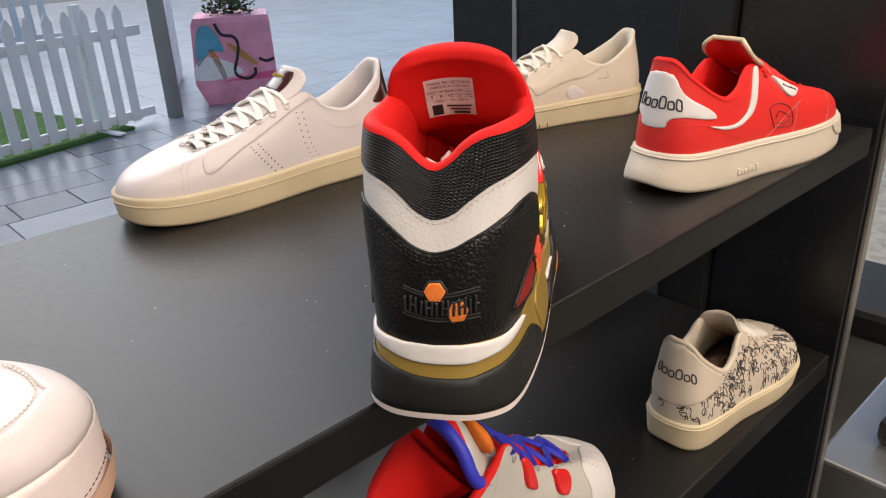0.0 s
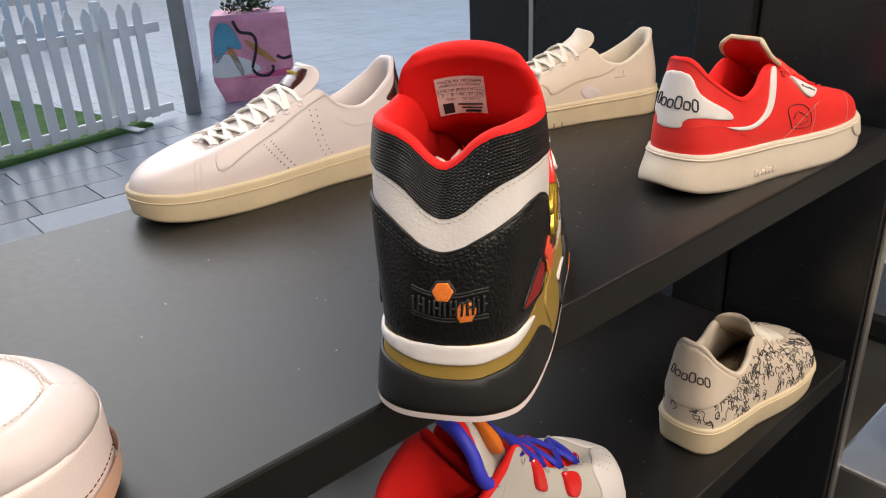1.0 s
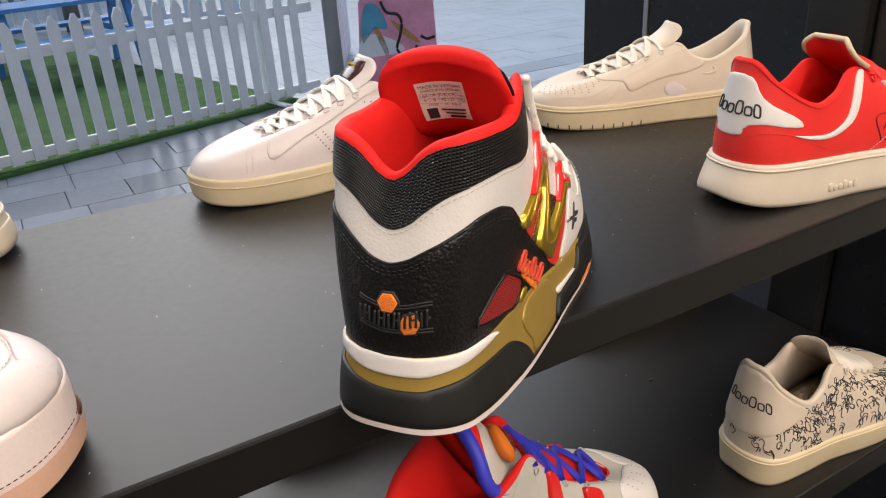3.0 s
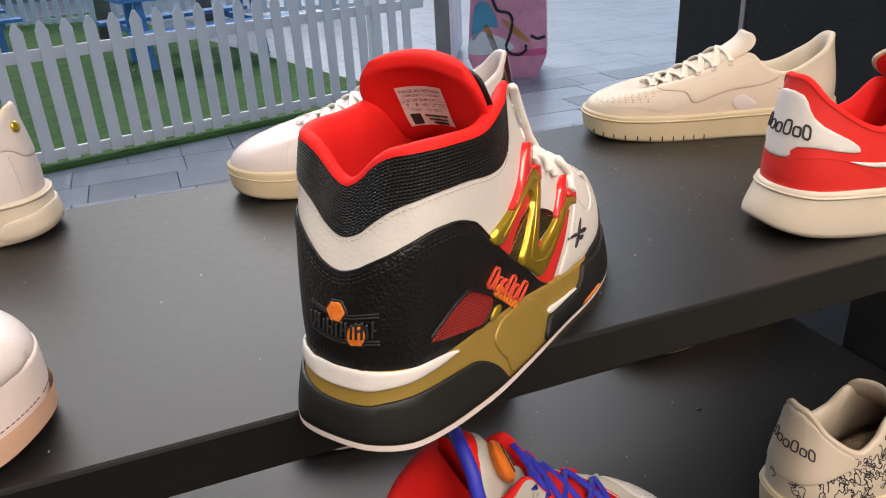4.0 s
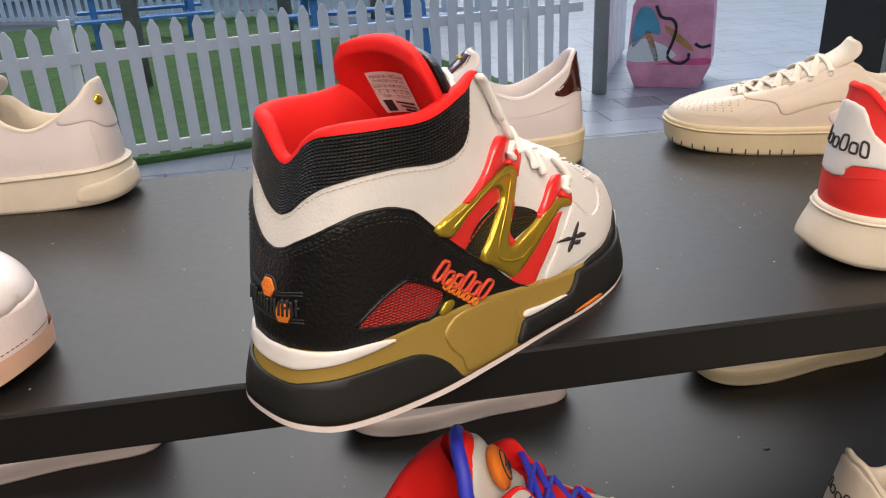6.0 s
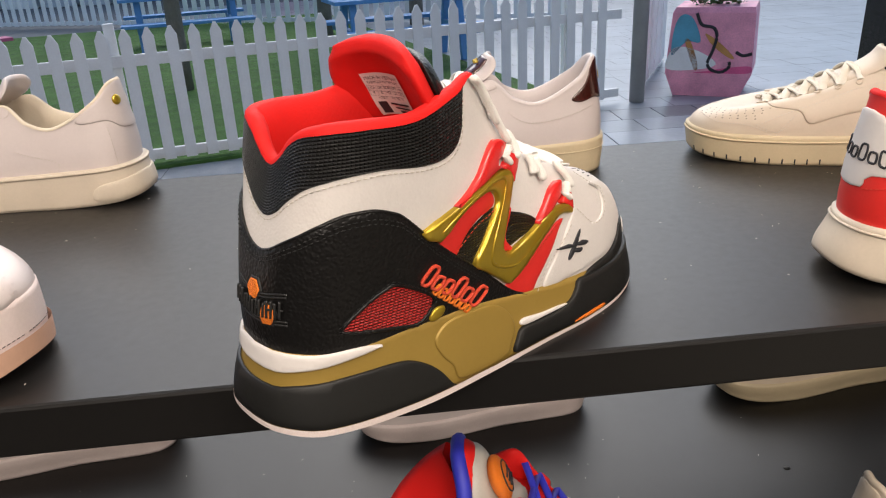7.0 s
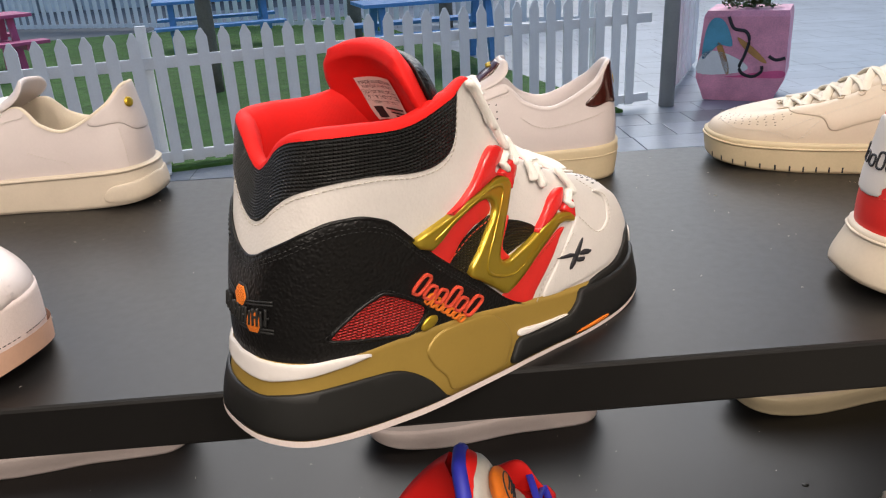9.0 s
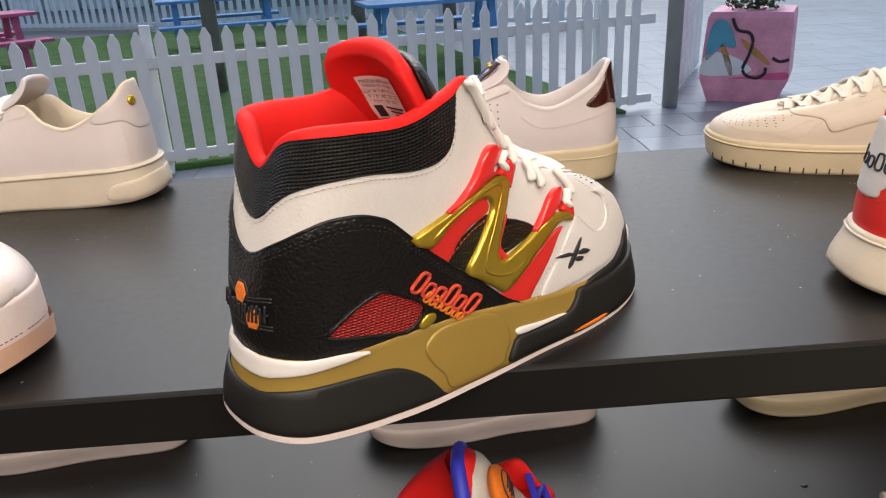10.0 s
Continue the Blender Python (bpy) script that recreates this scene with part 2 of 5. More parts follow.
# ---- shoe surfaces ----
class Shell:
    """A surface round a shoe between two loops. Rows (p, x, y, z), p from heel (0) to toe (1), mirrored to both sides.
    u runs once round: 0 heel, 0.5 toe, first along the right side; v from the lower loop (0) to the upper (1)."""

    def __init__(self, low, high, k=((0, .33, 0, .33), (1, .33, 0, .33)), out=((0, 0), (1, 0))):
        self.low, self.high, self.k, self.out = (np.array(r, float) for r in (low, high, k, out))

    @staticmethod
    def curve(rows, p):
        m = np.array([1, 1, -1, 1][:rows.shape[1]])
        a = rows[1:4][::-1] * np.array([-1, 1, -1, 1])
        b = rows[-4:-1][::-1] * np.array([-1, 1, -1, 1])
        b[:, 0] += 2
        R = np.vstack([a, rows, b])
        i = np.clip(np.searchsorted(R[:, 0], p, side="right") - 1, 1, len(R) - 3)
        t0, t1 = R[i, 0], R[i + 1, 0]
        h = (t1 - t0)[:, None]
        t = ((p - t0) / (t1 - t0))[:, None]
        m0 = (R[i + 1] - R[i - 1]) / (R[i + 1, 0] - R[i - 1, 0])[:, None] * h
        m1 = (R[i + 2] - R[i]) / (R[i + 2, 0] - R[i, 0])[:, None] * h
        q = (2 * t ** 3 - 3 * t ** 2 + 1) * R[i] + (t ** 3 - 2 * t ** 2 + t) * m0 + (3 * t ** 2 - 2 * t ** 3) * R[i + 1] + (t ** 3 - t ** 2) * m1
        return q[:, 1:]

    def at(self, u, v):
        u = np.mod(np.atleast_1d(np.array(u, float)), 1.0)
        v = np.broadcast_to(np.atleast_1d(np.array(v, float)), u.shape)
        side = np.where(u < 0.5, -1.0, 1.0)
        p = np.where(u < 0.5, 2 * u, 2 - 2 * u)
        B, T = self.curve(self.low, p), self.curve(self.high, p)
        B[:, 1] *= side
        T[:, 1] *= side
        k1, k2, k3 = (np.interp(p, self.k[:, 0], self.k[:, j])[:, None] for j in (1, 2, 3))
        o = np.interp(p, self.out[:, 0], self.out[:, 1])[:, None]
        o2 = np.interp(p, self.out[:, 0], self.out[:, -1])[:, None]
        D = T - B
        up, flat = D * (0, 0, 1), D * (1, 1, 0)
        ax = np.stack([np.clip(B[:, 0], 0.05, 0.22), 0 * side, B[:, 2]], 1)
        away = (B - ax) * (1, 1, 0)
        away /= np.linalg.norm(away, axis=1)[:, None] + 1e-9
        P1 = B + up * k1 + away * o
        P2 = T - up * k3 - flat * k2 + away * o2
        w = v[:, None]
        return (1 - w) ** 3 * B + 3 * (1 - w) ** 2 * w * P1 + 3 * (1 - w) * w * w * P2 + w ** 3 * T

    def normal(self, u, v):
        u, v = np.atleast_1d(np.array(u, float)), np.atleast_1d(np.array(v, float))
        e = 2e-3
        du = self.at(u + e, v) - self.at(u - e, v)
        vv = np.clip(v, 0.02, 0.98)
        dv = self.at(u, vv + 0.01) - self.at(u, vv - 0.01)
        n = np.cross(du, dv)
        n /= np.linalg.norm(n, axis=1)[:, None] + 1e-12
        return n

    def off(self, u, v, d):
        return self.at(u, v) + self.normal(u, v) * np.reshape(d, (-1, 1))

    def grid(self, nu=96, nv=20, v0=0.0, v1=1.0, d=0.0, u0=0.0, u1=1.0, relief=None):
        wrap = u1 - u0 > 0.999
        us = np.linspace(u0, u1, nu + 1)[: nu if wrap else None]
        vs = np.linspace(v0, v1, nv + 1)
        U, W = np.meshgrid(us, vs, indexing="ij")
        U, W = U.ravel(), W.ravel()
        P = self.off(U, W, d if relief is None else d + relief(U, W))
        n = nv + 1
        F = []
        for i in range(nu):
            j = (i + 1) % len(us) if wrap else i + 1
            for q in range(nv):
                F.append((i * n + q, j * n + q, j * n + q + 1, i * n + q + 1))
        return list(P), F


def fill2d(Q, res):
    """Triangles inside a closed outline in metres, with inner points about res apart."""
    from mathutils import geometry
    Q = np.array(Q, float) / res
    lo, hi = Q.min(0), Q.max(0)
    inner = []
    a, b = Q, np.roll(Q, -1, 0)
    e = b - a
    ee = (e ** 2).sum(1) + 1e-15
    for i in range(math.floor(lo[0]), math.ceil(hi[0]) + 1):
        for j in range(math.floor(lo[1]), math.ceil(hi[1]) + 1):
            x, y = i + (0.5 if j % 2 else 0.0), j
            cr = ((a[:, 1] > y) != (b[:, 1] > y)) & (x < e[:, 0] * (y - a[:, 1]) / (e[:, 1] + 1e-15) + a[:, 0])
            if cr.sum() % 2:
                t = np.clip(((x - a[:, 0]) * e[:, 0] + (y - a[:, 1]) * e[:, 1]) / ee, 0, 1)
                if np.hypot(x - a[:, 0] - t * e[:, 0], y - a[:, 1] - t * e[:, 1]).min() > 0.4:
                    inner.append((x, y))
    N = len(Q)
    allp = [Vector(q) for q in Q] + [Vector(q) for q in inner]
    r = geometry.delaunay_2d_cdt(allp, [(i, (i + 1) % N) for i in range(N)], [], 1, 1e-6)
    pts = np.array([tuple(v) for v in r[0]]) * res
    remap = {}
    for i, o in enumerate(r[3]):
        for k in o:
            if k < N:
                remap[k] = i
    return pts, [tuple(f) for f in r[2]], None, remap


def metric(shell, u, v):
    """Metres per unit of u and of v at a spot."""
    v = min(.9, max(.1, v))
    du = np.linalg.norm(shell.at(u + .01, v) - shell.at(u - .01, v)) / .02
    dv = np.linalg.norm(shell.at(u, v + .04) - shell.at(u, v - .04)) / .08
    return float(du), float(dv)


def panel(shell, outline, thick=0.0012, rim=0.0001, res=0.004, smooth=5, bevel=0.0008):
    """A piece that lies on the surface with a rounded edge: outline as (u, v) corners of a smooth closed curve."""
    poly = crom(outline, smooth, True) if smooth else np.array(outline, float)
    poly[:, 1] = np.clip(poly[:, 1], 0.001, 0.999)
    M = np.mean([metric(shell, *q) for q in poly[:: max(1, len(poly) // 8)]], 0)
    Q = poly * M
    keep = [0]
    for i in range(1, len(Q)):
        if np.linalg.norm(Q[i] - Q[keep[-1]]) > 1e-5:
            keep.append(i)
    Q = Q[keep]
    if ((Q[:, 0] * np.roll(Q[:, 1], -1)) - (np.roll(Q[:, 0], -1) * Q[:, 1])).sum() < 0:
        Q = Q[::-1]
    t = np.roll(Q, -1, 0) - np.roll(Q, 1, 0)
    t /= np.linalg.norm(t, axis=1)[:, None] + 1e-12
    inw = np.c_[-t[:, 1], t[:, 0]]
    N = len(Q)
    rings = [(Q, rim), (Q + inw * bevel * .35, rim + (thick - rim) * .75), (Q + inw * bevel, thick)]
    pts, tris, edge, remap = fill2d(rings[-1][0], res)
    P = []
    for q, h in rings[:2]:
        P += list(shell.off(q[:, 0] / M[0], q[:, 1] / M[1], h))
    P += list(shell.off(pts[:, 0] / M[0], pts[:, 1] / M[1], thick))
    flat = np.vstack([rings[0][0], rings[1][0], pts])
    F = [tuple(2 * N + k for k in f) for f in tris]
    for i in range(N):
        j = (i + 1) % N
        F.append((i, j, N + j, N + i))
        if i in remap and j in remap and remap[i] != remap[j]:
            F.append((N + i, N + j, 2 * N + remap[j], 2 * N + remap[i]))
    return P, F, flat


def rrect(u, v, w, h, M, ang=0.0):
    """A rounded rectangle of w x h metres round (u, v), turned by ang degrees."""
    c, s = math.cos(radians(ang)), math.sin(radians(ang))
    r = min(w, h) * .28
    out = []
    for x, y in ((-w / 2, -h / 2 + r), (-w / 2 + r, -h / 2), (w / 2 - r, -h / 2), (w / 2, -h / 2 + r), (w / 2, h / 2 - r), (w / 2 - r, h / 2), (-w / 2 + r, h / 2), (-w / 2, h / 2 - r)):
        out.append((u + (x * c - y * s) / M[0], v + (x * s + y * c) / M[1]))
    return out


def word(shell, a, b, heights, h):
    """Plain rounded blocks in a row from a to b, in place of a brand's lettering."""
    M = metric(shell, (a[0] + b[0]) / 2, (a[1] + b[1]) / 2)
    d = np.array([(b[0] - a[0]) * M[0], (b[1] - a[1]) * M[1]])
    L, n = np.linalg.norm(d), len(heights)
    d /= L
    ang = math.degrees(math.atan2(d[1], d[0]))
    up = np.array([-d[1], d[0]])
    out = []
    for i, k in enumerate(heights):
        c = d * L * (i + .5) / n + up * (h * k / 2)
        out.append(rrect(a[0] + c[0] / M[0], a[1] + c[1] / M[1], L / n * .8, h * k, M, ang))
    return out


def on_line(shell, line, d=0.0, n=6, closed=False):
    L = crom(line, n, closed)
    return shell.off(L[:, 0], L[:, 1], d), L


def stitches(shell, line, d=0.0008, gap=0.0034, length=0.0022, r=0.00035, closed=False):
    L = crom(line, 14, closed)
    P = shell.off(L[:, 0], L[:, 1], d)
    s = np.r_[0, np.cumsum(np.linalg.norm(np.diff(P, axis=0), axis=1))]
    out = []
    for a in np.arange(0, s[-1] - length, gap):
        q = [[np.interp(a + f * length, s, P[:, i]) for i in range(3)] for f in (0, 0.5, 1)]
        out.append(tube_geo(q, [r * 0.6, r, r * 0.6], n=5))
    return join_geo(out)


def ribbon(path, half, thick, up=None, cross=None):
    """A strip with thickness along a path: half widths, seen with its width along cross."""
    P = np.array(path, float)
    H = np.full(len(P), half) if np.isscalar(half) else np.array(half, float)
    tan = np.gradient(P, axis=0)
    tan /= np.linalg.norm(tan, axis=1)[:, None]
    V, F = [], []
    prof = [(-1, 0), (-0.85, 0.5), (0, 0.62), (0.85, 0.5), (1, 0), (0.85, -0.5), (0, -0.5), (-0.85, -0.5)]
    c = np.array(cross, float)
    for i in range(len(P)):
        b = c - tan[i] * (c @ tan[i])
        b /= np.linalg.norm(b)
        nn = np.cross(b, tan[i])
        for a, h in prof:
            V.append(P[i] + b * a * H[i] + nn * h * thick)
    n = len(prof)
    for i in range(len(P) - 1):
        for k in range(n):
            q = (k + 1) % n
            F.append((i * n + k, i * n + q, (i + 1) * n + q, (i + 1) * n + k))
    F.append(tuple(range(n)))
    F.append(tuple((len(P) - 1) * n + k for k in range(n))[::-1])
    return V, F


def hollow_sheet(rows, ny=14, thick=0.006):
    """A curved padded sheet such as a tongue: rows of (x, z, half width, sag); sag bends its edges inward."""
    R = crom(rows, 5)
    top, bot = [], []
    n = ny + 1
    for x, z, h, sag in R:
        for j in range(n):
            a = -1 + 2 * j / ny
            e = (1 - a ** 6) ** 0.5
            top.append((x, a * h, z))
            bot.append((x, a * h, z))
    # thickness is pushed along the sheet's normal
    T, B = np.array(top).reshape(-1, n, 3), np.array(bot).reshape(-1, n, 3)
    tan = np.gradient(T[:, ny // 2], axis=0)
    nrm = np.stack([-tan[:, 2], 0 * tan[:, 0], tan[:, 0]], 1)
    nrm /= np.linalg.norm(nrm, axis=1)[:, None]
    m = len(T)
    for i in range(m):
        endk = min(1.0, 0.15 + 1.2 * min(i, m - 1 - i) / 4)
        for j in range(n):
            a = -1 + 2 * j / ny
            e = max(0.12, (1 - a ** 6) ** 0.5) * endk
            T[i, j] = T[i, j] + nrm[i] * R[i, 3] * a * a
            B[i, j] = T[i, j] - nrm[i] * thick * e / 2
            T[i, j] = T[i, j] + nrm[i] * thick * e / 2
    V = list(T.reshape(-1, 3)) + list(B.reshape(-1, 3))
    o = m * n
    F = []
    for i in range(m - 1):
        for j in range(ny):
            a = i * n + j
            F.append((a, a + 1, a + n + 1, a + n))
            F.append((o + a, o + a + n, o + a + n + 1, o + a + 1))
        F.append((i * n, (i + 1) * n, o + (i + 1) * n, o + i * n))
        F.append((i * n + ny, o + i * n + ny, o + (i + 1) * n + ny, (i + 1) * n + ny))
    for j in range(ny):
        F.append((j, o + j, o + j + 1, j + 1))
        a = (m - 1) * n + j
        F.append((a, a + 1, o + a + 1, o + a))
    return V, F


def geo(name, g, material, parent, label="", smooth=True):
    me = mesh_from(name, g[0], g[1], material, smooth)
    if len(g) > 2:
        layer = me.uv_layers.new(name="cloth")
        for lp in me.loops:
            layer.data[lp.index].uv = (g[2][lp.vertex_index][0] + .55 * g[2][lp.vertex_index][1], g[2][lp.vertex_index][1])
    return put(name, me, parent, label)


def thing(name, m, label, category, group=""):
    e = new(name)
    e.empty_display_size = 0.02
    e.matrix_basis = m
    return tagged(e, label, category, group)


# ---- the place: floor, shop, display stand ----
FZ = -1.0
ground = one_box("ground", (-60, -8, FZ - 0.3, 60, 90, FZ - 0.012), M_joint, bevel=0)
tagged(ground, "grey paved mall floor reaching far away", "floor", kind="structure")
shop_floor = one_box("floor", (0.99, -4, FZ - 0.02, 6, 1.3, FZ + 0.001), M_speck, bevel=0)
tagged(shop_floor, "speckled warm grey shop floor", "floor", kind="structure")
# Floor out of view, added dark so the shelf's front face reflects less.
tagged(one_box("floor", (-4, -4, FZ - 0.02, 0.985, 0.5, FZ + 0.001), M_unseen_floor, bevel=0), "unseen dark floor added under the stand to dim shelf reflections", "floor", kind="structure")
# Ceiling out of view, added to hold off the sky and bounce light.
ceiling = one_box("ceiling", (-4, -4, 1.7, 4.2, 1.0, 1.8), M_ceil, bevel=0)
tagged(ceiling, "unseen white ceiling added over the shop to bound the light", "ceiling", kind="structure")
# Walls out of view, added to enclose the shop; charcoal keeps black surfaces dark.
for nm, dims in (("wall_south", (-4, -4.1, FZ, 4.2, -4, 1.7)), ("wall_west", (-4.1, -4.1, FZ, -4, 0.2, 1.7)), ("wall_east", (4.2, -4.1, FZ, 4.3, 0.4, 1.7))):
    tagged(one_box(nm, dims, M_wall, bevel=0), "unseen charcoal wall added to close the shop and dim reflections", "wall", kind="structure")

stand = thing("display_stand", pose(0, 0, 0), "black powder-coated metal shoe display stand with open shelves", "shelf")
for nm, z in (("shelf", 0.0), ("shelf", -0.33)):
    bm = bmesh.new()
    box(bm, -1.3, 0.0, z - 0.035, 0.847, 0.455, z, 0.0025)
    part(nm, bm, M_shelf, stand)
one_box("end_panel", (-1.34, 0.0, FZ, -1.303, 0.46, 0.9), M_panel, stand)
one_box("end_panel", (0.868, 0.0, FZ, 0.896, 0.20, 1.55), M_panel, stand)
one_box("upright", (0.852, 0.203, FZ, 0.905, 0.285, 1.55), M_rubber, stand, 0.003)
one_box("edge_strip", (0.880, -0.006, FZ, 0.897, -0.001, 1.55), M_steel, stand, 0.001, "polished edge strip")
one_box("base", (-1.3, 0.04, FZ, 0.847, 0.455, FZ + 0.1), M_shelf, stand)
cab = thing("tall_cabinet", pose(0, 0, 0), "tall dark grey laminate cabinet behind the shoe stand", "cabinet")
one_box("panel", (1.075, 0.805, FZ, 1.5, 0.985, 1.6), M_panel, cab)
one_box("panel", (1.075, 0.29, FZ, 1.5, 0.787, 1.6), M_panel, cab)
one_box("edge_strip", (1.072, 0.790, FZ, 1.08, 0.802, 1.6), M_steel, cab, 0.001)

rd = random.Random(5)
dust = []
for i in range(170):
    x, y, z = rd.uniform(-.3, .8), rd.uniform(.01, .44), rd.choice((0, 0, -.33))
    a, l = rd.uniform(0, 3.1), rd.uniform(.0003, .0011)
    q = [(x - l * math.cos(a), y - l * math.sin(a), z + .0002), (x, y + .0003, z + .0004), (x + l * math.cos(a), y + l * math.sin(a), z + .0002)]
    dust.append(tube_geo(q, .00022, n=4))
tagged(geo("dust", join_geo(dust), M_thread, stand, "fine pale dust and lint"), kind="stuff")
bm = bmesh.new()
bmesh.ops.create_icosphere(bm, subdivisions=2, radius=.004)
for v in bm.verts:
    v.co = Vector((.571 + v.co.x, .246 + v.co.y * .8, -.3297 + v.co.z * .25))
part("paint_bump", bm, M_shelf, stand, "small raised paint blemish", True)

bench = thing("low_bench", pose(0, 0, 0), "long black upholstered bench beyond the stand", "bench")
one_box("seat", (1.55, -0.2, -0.68, 1.85, 1.6, -0.60), M_rubber, bench, 0.02)
one_box("frame", (1.57, -0.18, FZ, 1.83, 1.55, -0.682), M_steel, bench, 0.004)
bin_ = thing("metal_bin", pose(0, 0, 0), "brushed steel box unit with a dark lid", "box")
one_box("body", (1.0, -0.6, FZ, 1.5, 0.04, -0.62), M_steel, bin_, 0.006)
one_box("lid", (1.1, -0.55, -0.617, 1.46, -0.02, -0.57), M_rubber, bin_, 0.012)

# ---- shoes: shared builder ----
LOW_B = [(0, .006, 0, .033), (.06, .012, .022, .033), (.14, .031, .035, .032), (.3, .079, .039, .030), (.45, .126, .040, .028),
         (.6, .178, .047, .027), (.72, .220, .050, .027), (.84, .268, .045, .027), (.93, .297, .029, .029), (1, .309, 0, .030)]
LOW_T = [(0, .014, 0, .118), (.08, .018, .013, .116), (.18, .032, .026, .099), (.33, .072, .034, .077), (.45, .100, .032, .083), (.54, .120, .027, .101),
         (.66, .152, .026, .090), (.8, .185, .023, .074), (.92, .212, .014, .063), (1, .220, 0, .059)]
LOW_K = [(0, .33, 0, .33), (.45, .4, .1, .3), (.7, .5, .35, .15), (.85, .7, .55, .02), (1, .85, .62, -.02)]


def scaled(rows, sx=1.0, sy=1.0, sz=1.0, dz=0.0):
    return [(p, x * sx, y * sy, z * sz + dz) for p, x, y, z in rows]


def widened(rows, d, z=None, spring=0.0, heel=0.0):
    out = []
    for p, x, y, zz in rows:
        w = math.sin(math.pi * p) ** 0.5 if 0 < p < 1 else 0
        zb = zz if z is None else z + spring * max(0, (p - 0.7) / 0.3) ** 2 + heel * max(0, (0.08 - p) / 0.08)
        out.append((p, x - d * math.cos(math.pi * p), y + d * w, zb))
    return out


def sole_geo(sh, nu=120, nv=10, relief=None):
    V, F = sh.grid(nu, nv, relief=relief)
    n = nv + 1
    F.append(tuple(i * n for i in range(nu))[::-1])
    F.append(tuple(i * n + nv for i in range(nu)))
    return V, F


LOW_TONGUE = ((.228, .058, .012, 0), (.202, .071, .02, .002), (.168, .089, .025, .004), (.142, .103, .028, .007), (.129, .113, .028, .010), (.123, .121, .025, .010), (.121, .126, .017, .005))


def padded_lining(up, inner_low, size=1.0, n=200):
    """A foam lining that rolls over the collar's edge and runs down inside: one surface round the opening."""
    us = np.arange(n) / n
    R = up.off(us, np.full(n, .985), .0004)
    tan = np.roll(R, -1, 0) - np.roll(R, 1, 0)
    tan /= np.linalg.norm(tan, axis=1)[:, None]
    inn = -up.normal(us, np.full(n, .9)) * (1, 1, 0)
    inn /= np.linalg.norm(inn, axis=1)[:, None]
    inn -= tan * (inn * tan).sum(1)[:, None]
    inn /= np.linalg.norm(inn, axis=1)[:, None]
    top = np.cross(inn, tan)
    top *= np.sign(top[:, 2:3])
    p = np.where(us < .5, 2 * us, 2 - 2 * us)
    f = np.interp(p, (0, .06, .2, .5, .6, 1), (.8, .8, 1, .9, .3, .2))[:, None] * size
    base = Shell.curve(np.array(inner_low), p) * np.c_[np.ones(n), np.where(us < .5, -1, 1), np.ones(n)]
    prof = [(-.0006, -.0005, 1), (0, .0018, 1), (.0018, .0036, 1), (.0045, .0042, 1), (.0075, .003, 1), (.0105, -.001, .8), (.0125, -.008, .5), (.0130, -.017, .2), (.0115, -.028, 0), (.0095, -.042, 0)]
    rows = []
    for a, h, w in prof:
        rows.append(R + f * (inn * a + (top * w + np.array((0, 0, 1)) * (1 - w)) * h))
    for q in (.35, .7, 1):
        rows.append(rows[9] * (1 - q) + base * q)
    V = np.stack(rows, 1).reshape(-1, 3)
    m = len(rows)
    F = [(i * m + k, i * m + k + 1, (i + 1) % n * m + k + 1, (i + 1) % n * m + k) for i in range(n) for k in range(m - 1)]
    F.append(tuple(i * m + m - 1 for i in range(n)))
    return list(V), F


